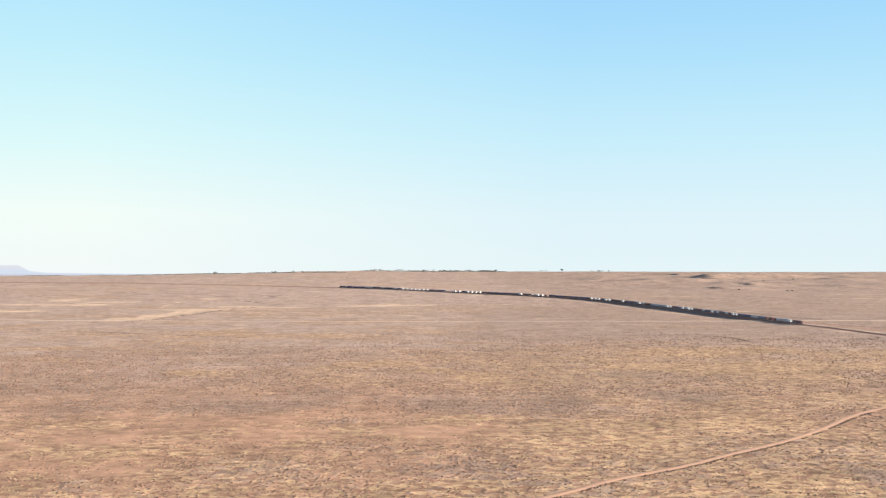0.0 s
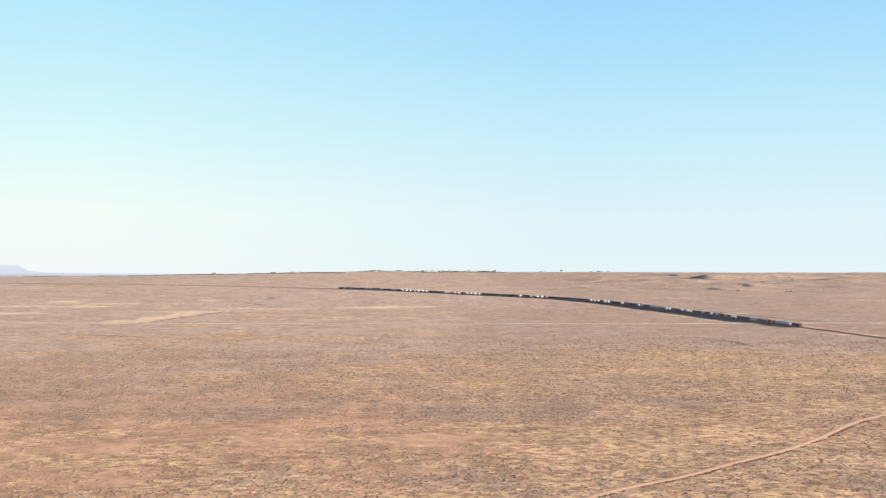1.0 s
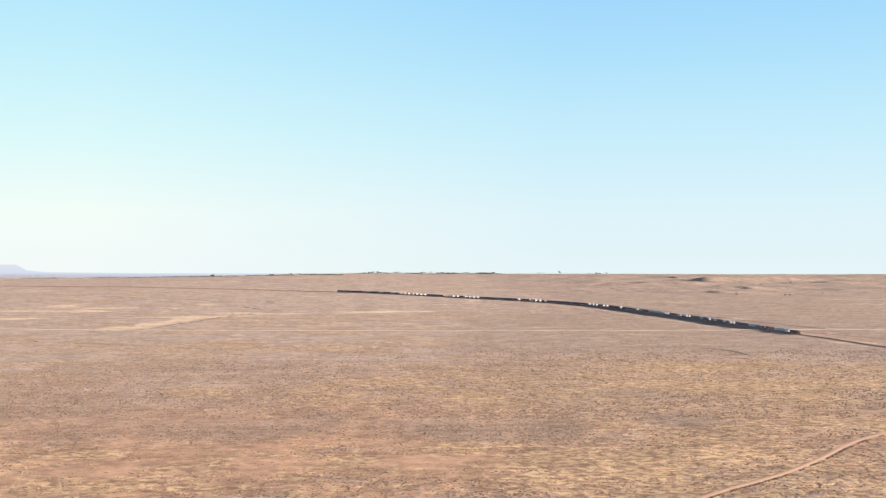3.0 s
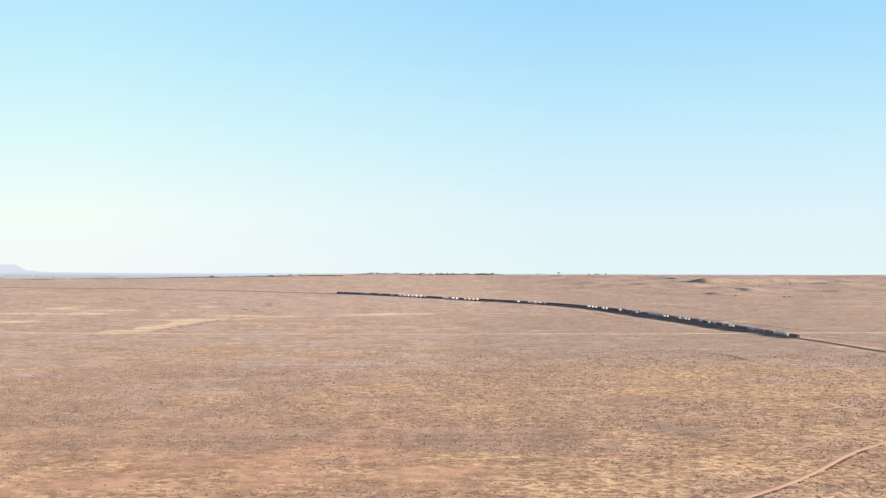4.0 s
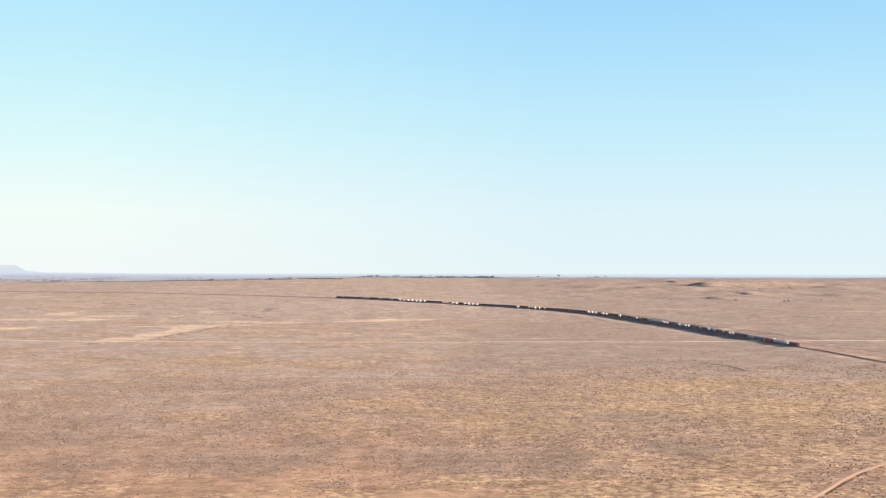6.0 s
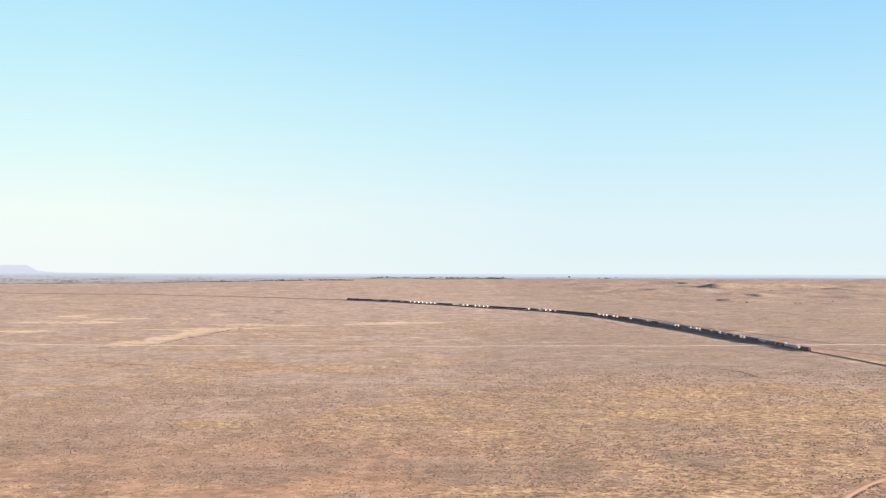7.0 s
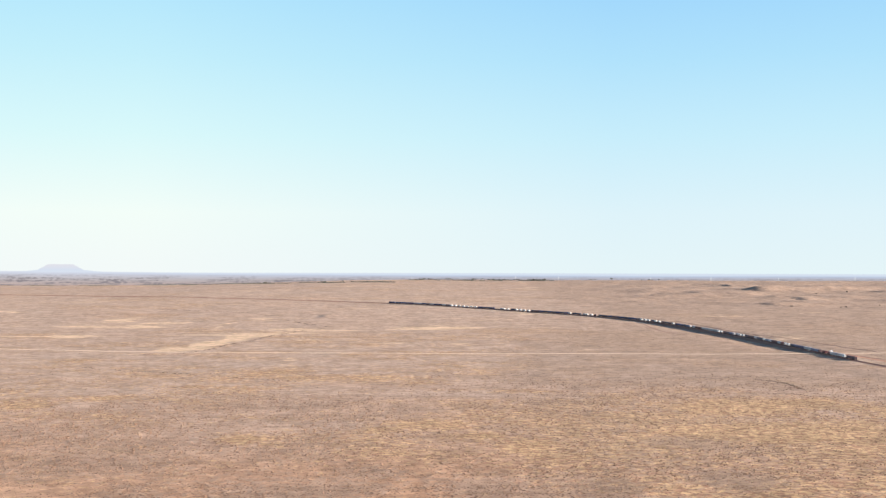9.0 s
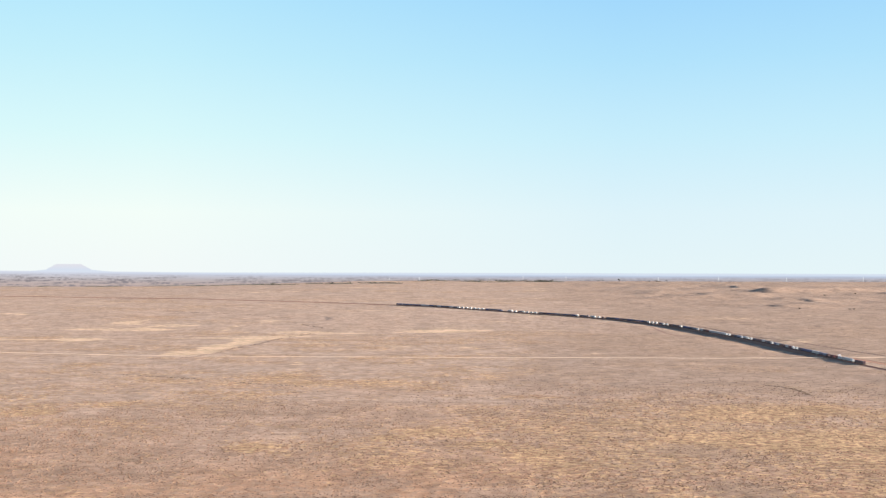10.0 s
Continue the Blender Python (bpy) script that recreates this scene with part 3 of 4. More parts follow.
dirt_track([(-60, 215), (-12, 270), (29, 314), (51, 340), (71, 359), (94, 385), (108, 400), (123, 418), (142, 446), (165, 481), (186, 507), (210, 526), (300, 580), (420, 640), (700, 720)],
           2.6, ROAD, "narrow red dirt track winding through dry grass", 3.0)
dirt_track([(142, 487), (160, 512), (191, 556), (224, 600), (265, 640), (330, 690)], 0.9, OLD_TRACK, "faint overgrown wheel track in dry grass", 3.0)
dirt_track([(-1500, 1470), (-900, 1450), (-615, 1436), (-392, 1399), (-56, 1400), (209, 1399), (340, 1410), (398, 1422), (520, 1440), (900, 1500)],
           8.0, PALE_ROAD, "pale straight gravel track crossing the plain")
dirt_track([(262, 2060), (262, 1960), (268, 1880), (282, 1806), (307, 1776), (345, 1700)], 3.0, BALLAST, "short red service track beside the railway")
dirt_track([(-430, 1040), (-300, 1024), (-226, 1015), (-160, 1000), (-87, 992), (-38, 970), (71, 963), (167, 965), (300, 960)], 1.6, FAINT_TRACK, "faint reddish wheel track across the scrub", 3.0)
dirt_track([(330, 2150), (387, 1868), (421, 1724), (444, 1578), (463, 1455), (466, 1445)], 3.4, DARK_TRACK, "long low windrow of dark graded earth beyond the railway", crown=0.4)
dirt_track([(470, 880), (452, 1050), (436, 1200), (420, 1330), (408, 1410)], 6.0, RED_ROAD, "red maintenance road along the railway")
dirt_track([(520, 900), (490, 1060), (458, 1210), (428, 1340), (410, 1425)], 3.6, EARTH, "dark red graded bank joining at the crossing", crown=0.4)

# ---------------------------------------------------------------- railway
seen = rail_line[(rail_line[:, 1] > 700) & (rail_line[:, 0] > -2200)]
lev = _rz[(rail_line[:, 1] > 700) & (rail_line[:, 0] > -2200)]
foot = _bank[(rail_line[:, 1] > 700) & (rail_line[:, 0] > -2200)]
bank = ribbon("embankment", seen, (-3.4 - 1.8 * foot, -2.8 + 0 * foot, 2.8 + 0 * foot, 3.4 + 1.8 * foot), (0.1 - foot, -0.1, -0.1, 0.1 - foot), EARTH, False, lev)
tagged(bank, "low red earth embankment carrying a single railway line", "railway bank", kind="structure")
bed = ribbon("ballast", seen, (-2.6, -1.5, 1.5, 2.6), (-0.12, 0.14, 0.14, -0.12), BALLAST, False, lev)
tagged(bed, "dark red-brown ballast bed under the rails", "ballast", kind="structure")
for o in (-0.75, 0.75):
    r = ribbon("rail", seen, (o - 0.07, o - 0.036, o + 0.036, o + 0.07), (0.16, 0.32, 0.32, 0.16), STEEL, False, lev)
    tagged(r, "rusty steel rail on concrete sleepers", "rail", kind="structure")
RAIL_TOP = 0.32


def along(s):
    """Place, level and heading (radians, from +x) on the line, s metres from its south end."""
    x, y = np.interp(s, _rs, rail_line[:, 0]), np.interp(s, _rs, rail_line[:, 1])
    z = np.interp(s, _rs, _rz)
    x1, y1 = np.interp(s + 5, _rs, rail_line[:, 0]), np.interp(s + 5, _rs, rail_line[:, 1])
    x0, y0 = np.interp(s - 5, _rs, rail_line[:, 0]), np.interp(s - 5, _rs, rail_line[:, 1])
    return float(x), float(y), float(z), math.atan2(y1 - y0, x1 - x0)


# ---------------------------------------------------------------- the train
def wheelset_mesh():
    bm = bmesh.new()
    rod(bm, (0, -0.9, 0.46), (0, 0.9, 0.46), 0.08)
    for o in (-0.75, 0.75):
        rod(bm, (0, o - 0.07, 0.46), (0, o + 0.07, 0.46), 0.46, seg=14)
    return bm


def bogie_parts(parent, x, span, axles):
    bm = bmesh.new()
    h = span / 2
    for o in (-0.98, 0.98):
        box(bm, -h - 0.35, h + 0.35, o - 0.1, o + 0.1, 0.42, 0.78)
    box(bm, -0.3, 0.3, -1.0, 1.0, 0.5, 0.85)
    b = part("bogie", bm, DARK, parent)
    b.location = (x, 0, 0)
    for k in range(axles):
        w = part("wheelset", wheelset_mesh(), STEEL, b)
        w.location = (-h + span * k / (axles - 1), 0, 0)


PITCH = 13.3


def make_wagon():
    w = new("flat_wagon")
    bm = bmesh.new()
    box(bm, -6.35, 6.35, -0.35, 0.35, 0.40, 1.02)
    for o in (-1.2, 1.2):
        box(bm, -6.35, 6.35, o - 0.09, o + 0.09, 0.52, 1.04)
    for k in range(9):
        box(bm, -6.2 + k * 1.53, -6.05 + k * 1.53, -1.2, 1.2, 0.84, 1.03)
    for e in (-6.35, 6.35):
        box(bm, e - 0.12, e + 0.12, -1.3, 1.3, 0.66, 1.04)
    part("underframe", bm, DECK, w)
    for e in (-1, 1):
        bm = bmesh.new()
        box(bm, min(e * 6.4, e * 6.66), max(e * 6.4, e * 6.66), -0.14, 0.14, 0.7, 0.95)
        part("coupler", bm, DARK, w)
    for x in (-4.5, 4.5):
        bogie_parts(w, x, 1.75, 2)
    return tagged(w, "weathered steel flat wagon carrying shipping containers", "wagon", "wagons of the freight train")


def container_body(length, high):
    """A corrugated box with corner posts and rails."""
    bm = bmesh.new()
    h, w = length / 2, 1.22
    n = int(length / 0.56)
    for s in (-1, 1):
        prev = None
        for k in range(n + 1):
            for d in (0.0, 0.055):
                x = -h + 0.12 + (length - 0.24) * min(1.0, (k + (0.5 if d else 0.0)) / n)
                y = s * (w - 0.02 - d)
                cur = (bm.verts.new((x, y, 0.12)), bm.verts.new((x, y, high - 0.08)))
                if prev:
                    bm.faces.new((prev[0], cur[0], cur[1], prev[1]) if s < 0 else (prev[1], cur[1], cur[0], prev[0]))
                prev = cur
    v = box(bm, -h + 0.05, h - 0.05, -w + 0.05, w - 0.05, high - 0.06, high - 0.015)
    box(bm, -h + 0.05, h - 0.05, -w + 0.08, w - 0.08, 0.05, 0.14)
    box(bm, h - 0.1, h - 0.05, -w + 0.1, w - 0.1, 0.12, high - 0.08)
    return bm


def container_frame(length, high):
    bm = bmesh.new()
    h, w = length / 2, 1.22
    for x in (-h, h - 0.14):
        for y in (-w, w - 0.14):
            box(bm, x, x + 0.14, y, y + 0.14, 0, high)
    for z in (0, high - 0.12):
        for y in (-w, w - 0.1):
            box(bm, -h, h, y, y + 0.1, z, z + 0.12)
        for x in (-h, h - 0.1):
            box(bm, x, x + 0.1, -w, w, z, z + 0.12)
    return bm


def container_door(length, high, side):
    bm = bmesh.new()
    h = length / 2
    y0, y1 = (-1.1, -0.01) if side < 0 else (0.01, 1.1)
    box(bm, -h + 0.02, -h + 0.07, y0, y1, 0.12, high - 0.1)
    for y in (y0 + 0.3, y1 - 0.3):
        rod(bm, (-h - 0.01, y, 0.15), (-h - 0.01, y, high - 0.15), 0.025, seg=6)
    return bm


COLOUR = {"w": "white", "s": "silver grey", "n": "navy blue", "k": "dark grey", "r": "dark red", "o": "rust brown", "t": "teal", "b": "mid blue"}
_built = {}


def make_container(code, length, m):
    high = 2.9 if (code in "ws" and length > 8) else 2.6
    key = (code, length)
    if key in _built:
        return copy_thing(_built[key], m)
    c = new("shipping_container")
    mat = PAINTS[code]
    part("body", container_body(length, high), mat, c)
    part("frame", container_frame(length, high), mat, c)
    for s in (-1, 1):
        part("door", container_door(length, high, s), mat, c)
    size = "long" if length > 8 else "short"
    tagged(c, f"{size} {COLOUR[code]} corrugated shipping container on a wagon", "container", "containers on the freight train")
    c.matrix_basis = m
    _built[key] = c
    return c


def make_tank(m):
    """A tank in an open frame of the size of a short container."""
    if "tank" in _built:
        return copy_thing(_built["tank"], m)
    c = new("tank_container")
    bm = bmesh.new()
    rod(bm, (-2.85, 0, 1.3), (2.85, 0, 1.3), 1.12, seg=20)
    for x in (-2.85, 2.85):
        rod(bm, (x, 0, 1.3), (x + (0.18 if x > 0 else -0.18), 0, 1.3), 1.12, 0.6, seg=20)
    part("tank", bm, WHITE, c)
    part("frame", container_frame(6.06, 2.6), PAINTS["s"], c)
    tagged(c, "white tank container in an open frame on a wagon", "container", "containers on the freight train")
    c.matrix_basis = m
    _built["tank"] = c
    return c


def make_locomotive():
    g = new("locomotive")
    bm = bmesh.new()
    box(bm, -10.6, 10.6, -1.45, 1.45, 1.0, 1.35)
    for e in (-10.6, 10.6):
        box(bm, e - 0.15, e + 0.15, -1.4, 1.4, 0.5, 1.3)
    part("underframe", bm, DARK, g)
    bm = bmesh.new()
    v = box(bm, -9.6, 5.4, -0.95, 0.95, 1.35, 3.85)
    bmesh.ops.bevel(bm, geom=[e for e in bm.edges], offset=0.14, segments=2, affect="EDGES")
    for k in range(10):
        box(bm, -9.0 + k * 1.4, -8.0 + k * 1.4, -0.99, 0.99, 1.6, 3.3)
    part("hood", bm, PAINTS["n"], g)
    bm = bmesh.new()
    for x in (-7.4, -5.2):
        rod(bm, (x, 0, 3.85), (x, 0, 4.1), 0.75, seg=16)
    box(bm, -9.4, -3.8, -1.25, 1.25, 3.3, 3.9)
    part("radiator", bm, PAINTS["k"], g)
    bm = bmesh.new()
    box(bm, 5.4, 8.6, -1.45, 1.45, 1.35, 4.05)
    bmesh.ops.bevel(bm, geom=[e for e in bm.edges], offset=0.18, segments=2, affect="EDGES")
    cab = part("cab", bm, PAINTS["n"], g)
    for y0, y1 in ((-1.2, -0.1), (0.1, 1.2)):
        bm = bmesh.new()
        box(bm, 8.58, 8.63, y0, y1, 2.9, 3.65)
        part("window", bm, GLASS, cab)
    for y in (-1.47, 1.44):
        for x in (5.9, 7.2):
            bm = bmesh.new()
            box(bm, x, x + 1.0, y, y + 0.03, 2.8, 3.55)
            part("window", bm, GLASS, cab)
    bm = bmesh.new()
    box(bm, 8.6, 10.1, -0.9, 0.9, 1.35, 2.7)
    bmesh.ops.bevel(bm, geom=[e for e in bm.edges], offset=0.15, segments=2, affect="EDGES")
    part("nose", bm, YELLOW, g)
    bm = bmesh.new()
    for y in (-1.4, 1.4):
        for k in range(12):
            rod(bm, (-10.3 + k * 1.4, y, 1.35), (-10.3 + k * 1.4, y, 2.4), 0.025, seg=5)
        rod(bm, (-10.3, y, 2.4), (5.2, y, 2.4), 0.025, seg=5)
    part("handrail", bm, WHITE, g)
    bm = bmesh.new()
    box(bm, -3.2, 3.2, -1.3, 1.3, 0.35, 1.05)
    bmesh.ops.bevel(bm, geom=[e for e in bm.edges], offset=0.2, segments=2, affect="EDGES")
    part("fuel_tank", bm, DARK, g)
    for x in (-7.0, 7.0):
        bogie_parts(g, x, 3.7, 3)
    return tagged(g, "dark blue diesel locomotive with a yellow nose", "locomotive", "locomotives of the freight train")


# loads from the tail forward, one letter or pair a wagon: one long box, or two short ones (T: tank)
LOADS = ("o -w s s sw r- r -o t t s s n n k -w -w r s o o s t -w k s o o k -w -w s -s t k o -w s s s s ss r o s -s t k n "
         "-w o k o -w -w k -w -w -w k n k n k o n k k -o -w -w s- k -w n k n k b k n o k -w -w -w k -w -w s- -- n k k n "
         "-w -w -w -w -w -w k s k n s k n s n").split()


def build_train():
    tail = float(_rs[np.argmin(np.hypot(rail_line[:, 0] - 394, rail_line[:, 1] - 1297))])
    head = float(_rs[np.argmin(np.hypot(rail_line[:, 0] + 240, rail_line[:, 1] - 2772))])

    def at(s):
        x, y, z, a = along(s)
        return Matrix.Translation((x, y, z + RAIL_TOP)) @ Matrix.Rotation(a, 4, "Z")

    loco = make_locomotive()
    loco.matrix_basis = at(head - 11)
    copy_thing(loco, at(head - 33.5))
    wagon = make_wagon()
    n = int((head - 45 - tail) / PITCH)
    first = True
    for k in range(n):
        m = at(tail + PITCH * (k + 0.5))
        if first:
            wagon.matrix_basis = m
            first = False
        else:
            copy_thing(wagon, m)
        load = LOADS[min(int(k * PITCH / 14.4), len(LOADS) - 1)]
        deck = Matrix.Translation((0, 0, 1.045))
        if len(load) == 1:
            make_container(load, 12.19, m @ deck)
        else:
            for x, c in zip((-3.07, 3.07), load):
                mm = m @ deck @ Matrix.Translation((x, 0, 0))
                if c == "-":
                    continue
                if c == "T":
                    make_tank(mm)
                else:
                    make_container(c, 6.06, mm)


build_train()


# ---------------------------------------------------------------- level crossing
def relay_hut():
    h = new("relay_hut")
    bm = bmesh.new()
    box(bm, -1.6, 1.6, -1.2, 1.2, 0.15, 2.5)
    part("wall", bm, WHITE, h)
    bm = bmesh.new()
    box(bm, -1.8, 1.8, -1.4, 1.4, 2.5, 2.62)
    part("roof", bm, PAINTS["s"], h)
    bm = bmesh.new()
    box(bm, -0.45, 0.45, -1.24, -1.2, 0.2, 2.2)
    part("door", bm, PAINTS["s"], h)
    bm = bmesh.new()
    box(bm, -1.7, 1.7, -1.3, 1.3, -0.4, 0.15)
    part("plinth", bm, SLEEPER, h)
    return tagged(h, "small white railway relay hut beside the crossing", "hut")


def crossing_signal():
    c = new("crossing_signal")
    bm = bmesh.new()
    rod(bm, (0, 0, -0.3), (0, 0, 3.4), 0.06)
    part("post", bm, PAINTS["s"], c)
    for t in (-45, 45):
        bm = bmesh.new()
        box(bm, -0.65, 0.65, -0.08, -0.05, -0.09, 0.09)
        o = part("crossbuck", bm, WHITE, c)
        o.matrix_basis = pose(0, 0, 3.1, 0, t, 0)
    for x in (-0.4, 0.4):
        bm = bmesh.new()
        rod(bm, (x, -0.04, 2.3), (x, -0.12, 2.3), 0.2, seg=14)
        part("lamp", bm, DARK, c)
    return tagged(c, "railway crossing signal with a white crossbuck", "signal", "signals at the level crossing")


def stand(ob, x, y, turn=0.0):
    ob.matrix_basis = pose(x, y, float(ground_z(np.array([x]), np.array([y]))[0]), 0, 0, turn)
    return ob


stand(relay_hut(), 404, 1432, 10)
sig = stand(crossing_signal(), 400, 1413, 0)
copy_thing(sig, sig.matrix_basis @ Matrix.Translation((-24, 14, 0)))


# ---------------------------------------------------------------- trees on the crest and the rise
def tree(seed, high, wide):
    r = random.Random(seed)
    t = new("tree")
    bm = bmesh.new()
    fork = Vector((r.uniform(-0.2, 0.2), r.uniform(-0.2, 0.2), high * 0.34))
    rod(bm, (0, 0, -0.3), fork, 0.20 * high / 6, 0.13 * high / 6, 7)
    tips = []
    for k in range(5):
        a = k * 1.26 + r.uniform(-0.4, 0.4)
        q = fork + Vector((math.cos(a) * wide * r.uniform(0.45, 0.8), math.sin(a) * wide * r.uniform(0.45, 0.8), high * r.uniform(0.25, 0.5)))
        rod(bm, fork, q, 0.10 * high / 6, 0.04 * high / 6, 5)
        tips.append(q)
    part("trunk", bm, BARK, t)
    bm = bmesh.new()
    for k in range(70):
        c = r.choice(tips) + Vector((r.gauss(0, wide * 0.25), r.gauss(0, wide * 0.25), r.gauss(0.1, high * 0.09)))
        c.z = max(c.z, high * 0.22)
        made = bmesh.ops.create_icosphere(bm, subdivisions=1, radius=1.0)["verts"]
        s = r.uniform(0.10, 0.22) * wide
        for v in made:
            v.co = c + Vector((v.co.x * s * 1.3, v.co.y * s * 1.3, v.co.z * s * 0.8)) * r.uniform(0.7, 1.2)
    part("crown", bm, LEAF, t)
    return t


def plant(models, spots, label, group):
    used = set()
    for x, y, k, size in spots:
        m = pose(x, y, float(land_at(np.array([x]), np.array([y]))[0]), 0, 0, (x * 37 + y * 11) % 360)
        mm = m @ Matrix.Scale(size, 4)
        if k not in used:
            used.add(k)
            ob = models[k]
            ob.matrix_basis = mm
        else:
            ob = copy_thing(models[k], m)
            ob.scale = (size, size, size)
        tagged(ob, label, "tree", group)


rt = random.Random(11)
spots = []
for u0, u1, n in ((-0.20, -0.105, 12), (-0.066, 0.045, 80), (0.079, 0.088, 3), (0.124, 0.141, 7)):
    for k in range(n):
        u = rt.uniform(u0, u1)
        d = rt.uniform(4560, 4690) if u > -0.08 else rt.uniform(4190, 4300)
        spots.append((u * d, d, rt.randrange(3), rt.uniform(0.7, 1.35)))
spots.append((0.1005 * 4660, 4660, 2, 1.75))
models = [tree(3, 5.0, 3.0), tree(4, 4.2, 3.6), tree(5, 6.0, 2.8)]
plant(models, spots, "dark low acacia on the skyline crest", "trees on the crest")
models = [tree(6, 3.6, 3.8), tree(7, 3.0, 3.2)]
plant(models, [(672, 2690, 0, 0.7), (783, 2694, 0, 0.65), (795, 2700, 1, 0.7), (890, 2760, 1, 0.5), (905, 3350, 0, 0.8), (1010, 3420, 1, 0.9)],
      "lone dark rounded bush on the open rise", "bushes on the rise")


# ---------------------------------------------------------------- low scrub and tussocks
def clumps(name, x, y, r, h, mat, seed, k=4, shoulder=True):
    """Thousands of low ragged mounds: a skirt and a crown each, with a shoulder between where they are seen from near."""
    g = np.random.RandomState(seed)
    n = len(x)
    a = np.linspace(0, 2 * np.pi, k, endpoint=False)[None, :] + g.rand(n, 1) * 6.28
    r1 = r[:, None] * (0.75 + 0.5 * g.rand(n, k))
    r2 = r[:, None] * (0.45 + 0.55 * g.rand(n, k))
    z = land_at(x, y)
    rings = [np.stack([x[:, None] + r1 * np.cos(a), y[:, None] + r1 * np.sin(a), np.repeat(z[:, None] - 0.12, k, 1)], -1)]
    if shoulder:
        rings.append(np.stack([x[:, None] + r2 * np.cos(a + 0.4), y[:, None] + r2 * np.sin(a + 0.4), z[:, None] + h[:, None] * (0.45 + 0.5 * g.rand(n, k))], -1))
    rings.append(np.stack([x + r * (g.rand(n) - 0.5) * 0.6, y + r * (g.rand(n) - 0.5) * 0.6, z + h], -1)[:, None, :])
    v = np.concatenate(rings, 1)
    f = []
    for q in range(k):
        w = (q + 1) % k
        if shoulder:
            f += [(q, w, k + q), (w, k + w, k + q)]
        base = k if shoulder else 0
        f.append((base + q, base + w, base + k))
    f = np.array(f)[None] + (np.arange(n) * v.shape[1])[:, None, None]
    return sheet(name, v.reshape(-1, 3), f.reshape(-1, 3), mat, False)


def scatter(stretches):
    """Places on the plain in view, each with a size: near and far edge, number per square metre, size, share left at the far edge."""
    px, py, ps = [], [], []
    for lo, hi, dense, big, thin in stretches:
        n = int(0.45 * (hi ** 2 - lo ** 2) * dense)
        d = np.sqrt(lo ** 2 + g.rand(n) * (hi ** 2 - lo ** 2))
        if thin < 1:
            d = d[g.rand(n) < 1 - (1 - thin) * np.clip((d - lo) / (hi - lo), 0, 1) ** 0.7]
            n = len(d)
        px.append((g.rand(n) * 0.90 - 0.47) * (d + 30))
        py.append(d)
        ps.append(np.full(n, big))
    px, py, ps = np.concatenate(px), np.concatenate(py), np.concatenate(ps)
    gap = near_rail(px, py)[0] - 7
    for line in TRACKS:
        if not len(line):
            continue
        lo, hi = line.min(0) - 6, line.max(0) + 6
        near = np.where((px > lo[0]) & (px < hi[0]) & (py > lo[1]) & (py < hi[1]))[0]
        nd = np.full(len(near), 1e9)
        for p in line:
            nd = np.minimum(nd, np.hypot(px[near] - p[0], py[near] - p[1]))
        gap[near] = np.minimum(gap[near], nd)
    free = gap > 2.4
    return px[free], py[free], ps[free]


g = np.random.RandomState(21)
bx, by, bulk = scatter([(285, 560, 0.58, 0.98, 0.62), (560, 1150, 0.34, 1.35, 0.10), (1150, 2300, 0.040, 1.05, 0.5)])
grass, scrub, bare = cover(bx, by)
keep = g.rand(len(bx)) < np.clip(0.06 + 1.15 * scrub + 1.0 * (fnoise(bx, by, 9, 3, 2) - 0.5), 0.04, 1) * (1 - 0.6 * step(by, 930, 1100) * step(bx, -50, 100)) * (1 - 0.85 * bare) * (1 - 0.6 * step(grass, 0.35, 0.8))
bx, by, bulk = bx[keep], by[keep], bulk[keep]
size = (0.26 + 0.44 * g.rand(len(bx)) ** 1.8) * bulk
high = size * (0.27 + 0.24 * g.rand(len(bx))) * (0.9 + 0.5 * step(by, 460, 760))
near = by < 540
ob = clumps("saltbush", bx[near], by[near], size[near], high[near], BUSH, 5)
tagged(ob, "thousands of low grey-brown saltbush clumps on red soil", "scrub", kind="stuff")
ob = clumps("distant_saltbush", bx[~near], by[~near], size[~near], high[~near] * 1.15, BUSH, 7, 5, False)
tagged(ob, "low grey-brown saltbush dotting the farther plain", "scrub", kind="stuff")

sx, sy, bulk = scatter([(285, 620, 1.1, 1.15, 0.5), (620, 1200, 0.55, 1.5, 0.08), (1200, 2100, 0.04, 1.8, 0.4)])
grass, scrub, bare = cover(sx, sy)
keep = g.rand(len(sx)) < np.clip(0.06 + 0.75 * grass + 0.9 * (fnoise(sx, sy, 8, 5, 2) - 0.5), 0.03, 0.9) * (1 - 0.8 * bare)
sx, sy, bulk = sx[keep], sy[keep], bulk[keep]
size = (0.18 + 0.30 * g.rand(len(sx)) ** 2) * bulk
ob = clumps("dry_grass", sx, sy, size, size * (0.22 + 0.24 * g.rand(len(sx))), STRAW, 6, 4, False)
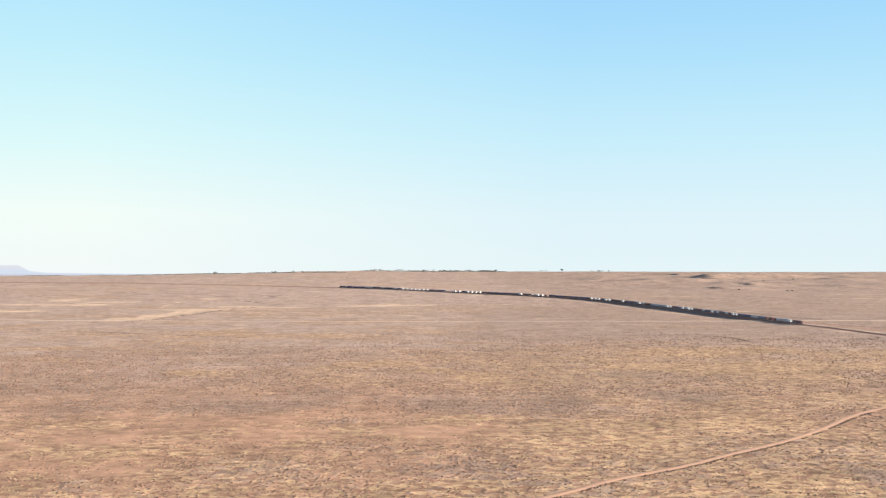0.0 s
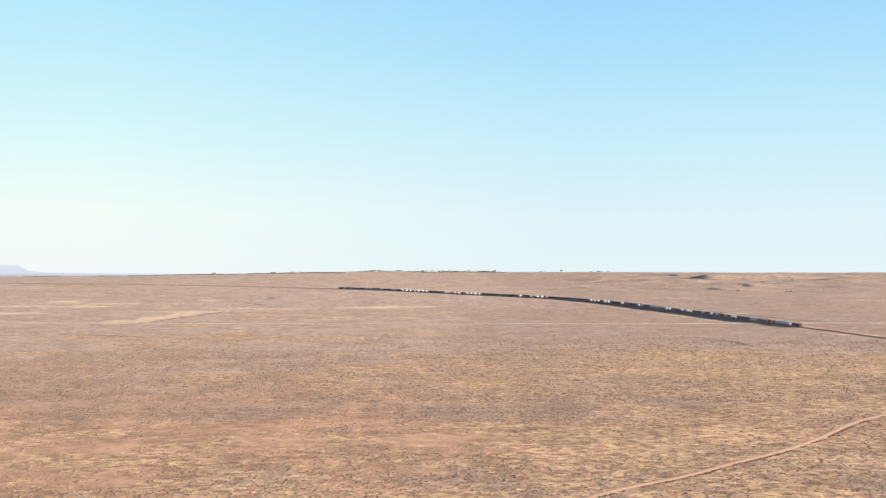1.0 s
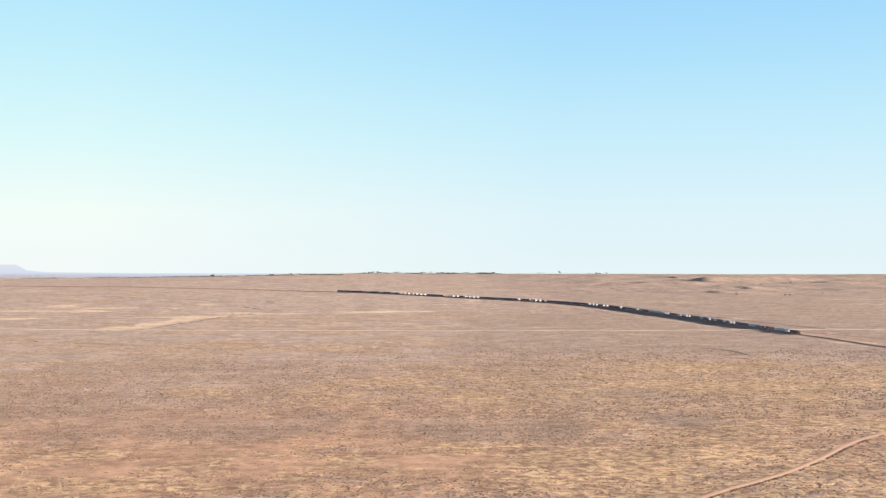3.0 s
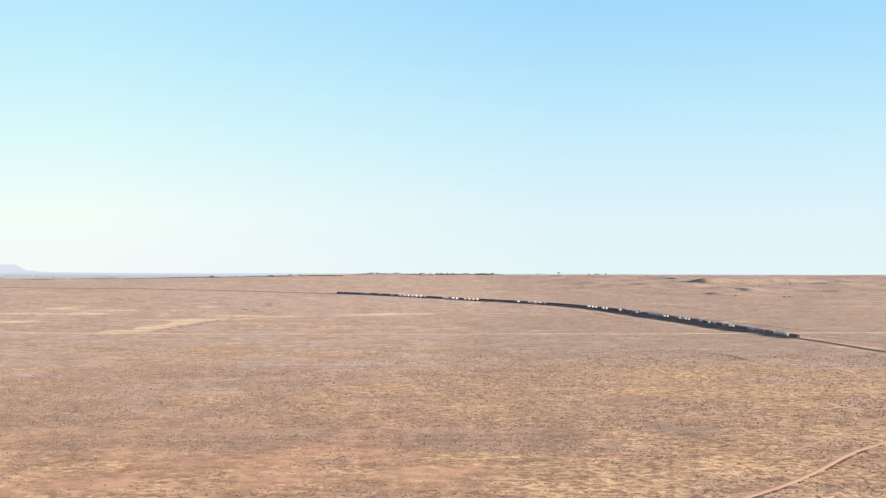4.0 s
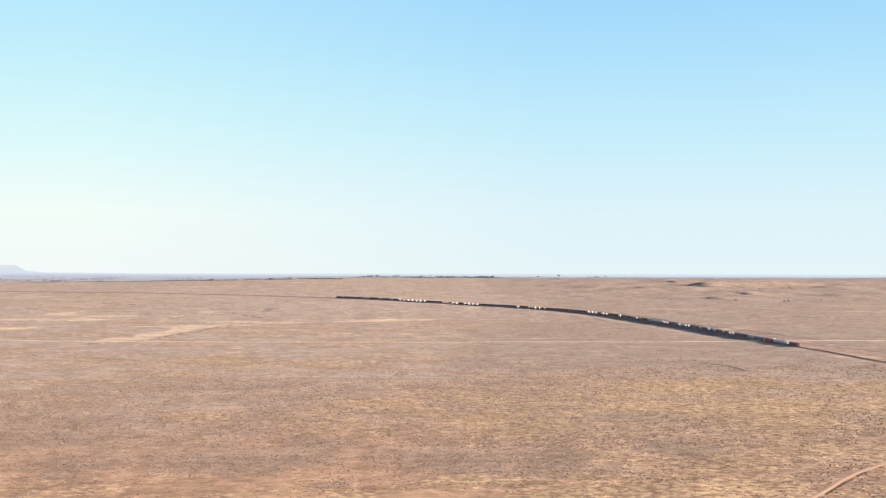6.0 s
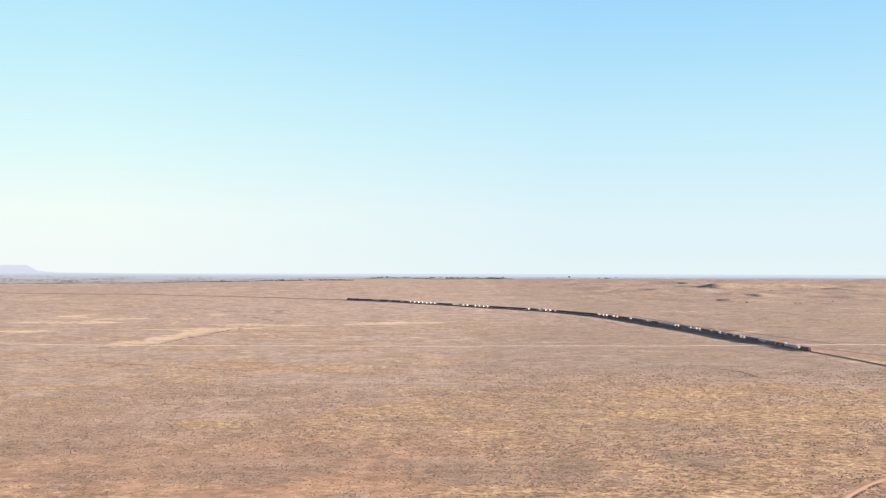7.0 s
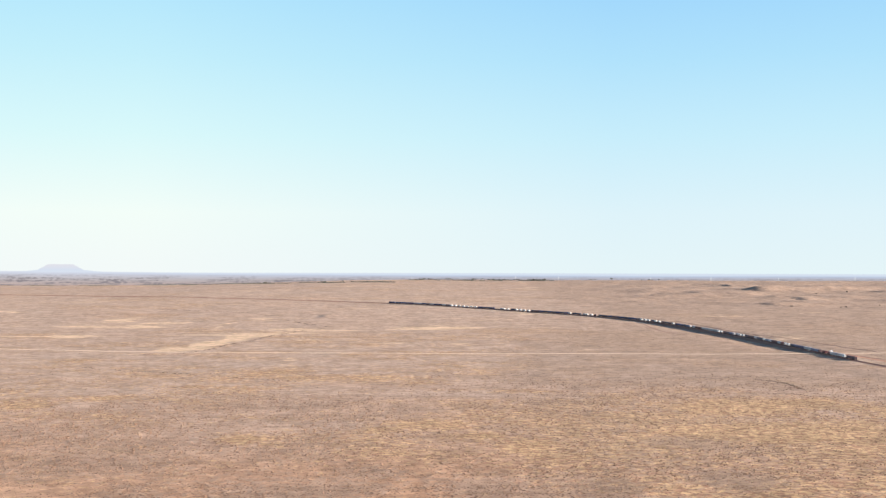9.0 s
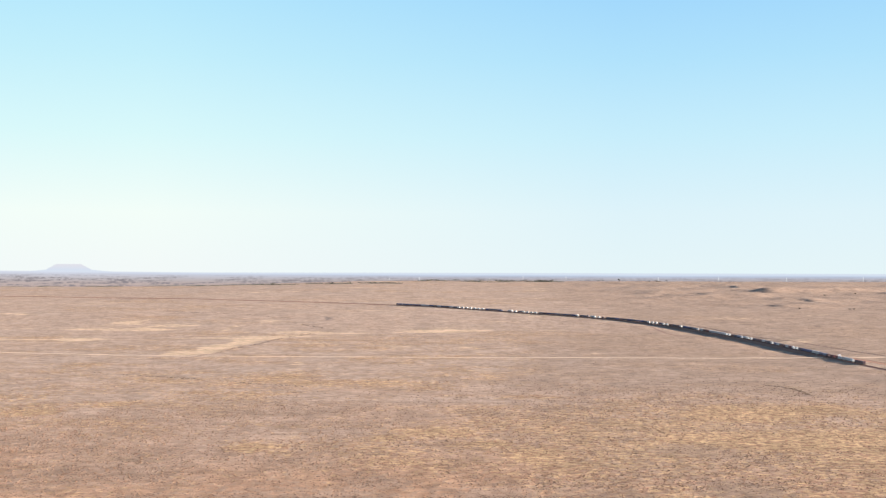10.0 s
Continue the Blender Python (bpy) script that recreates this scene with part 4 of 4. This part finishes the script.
tagged(ob, "thousands of straw-coloured dry grass tussocks", "grass", kind="stuff")

# bushes along the washes
wx, wy = [], []
for line in WASHES:
    p = path(line, 0.8)
    p = p[vnoise(p[:, 0], p[:, 1], 14, 5) > 0.36]
    wx.append(p[:, 0] + g.randn(len(p)) * 1.1)
    wy.append(p[:, 1] + g.randn(len(p)) * 2.2)
# a broken row of brush along the lower edge of the red track
p = path([(q[0], q[1]) for q in TRACKS[0][::4]], 0.35)
d = np.gradient(p, axis=0)
d = d / np.linalg.norm(d, axis=1)[:, None]
off = 1.9 + 1.3 * g.rand(len(p)) ** 1.5
p = np.stack([p[:, 0] + d[:, 1] * off, p[:, 1] - d[:, 0] * off], 1)
p = p[(vnoise(p[:, 0], p[:, 1], 9, 6) > 0.42) & (p[:, 1] > 290) & (p[:, 1] < 620)]
wx.append(p[:, 0])
wy.append(p[:, 1])
wx, wy = np.concatenate(wx), np.concatenate(wy)
size = np.where(wy < 800, 0.18, 0.28) + np.where(wy < 800, 0.25, 0.55) * g.rand(len(wx)) ** 2
ob = clumps("wash_bushes", wx, wy, size, size * 0.8, WASH, 8)
tagged(ob, "rows of taller dark bushes along dry washes", "scrub", kind="stuff")

# scrub along the western crest
n = 9000
cx = -2300 + 1950 * g.rand(n)
cy = 4185 + 150 * g.rand(n) + 25 * vnoise(cx, cx * 0, 300, 2)
keep = vnoise(cx, cy, 60, 4) > 0.5
cx, cy = cx[keep], cy[keep]
ex = -330 + 900 * g.rand(3800)
ey = 4560 + 120 * g.rand(3800)
keep = (vnoise(ex, ey, 40, 3) > 0.55) & (ex < 260)
# a darker thicket just below the crest
hx, hy = -41 + 48 * g.randn(160), 4542 + 26 * g.randn(160)
cx, cy = np.concatenate([cx, ex[keep], hx]), np.concatenate([cy, ey[keep], hy])
size = 0.8 + 2.2 * g.rand(len(cx)) ** 2
ob = clumps("scrub_belt", cx, cy, size, size * 0.9, LEAF, 9)
tagged(ob, "thin dark belts of scrub along the far crest", "scrub", kind="stuff")
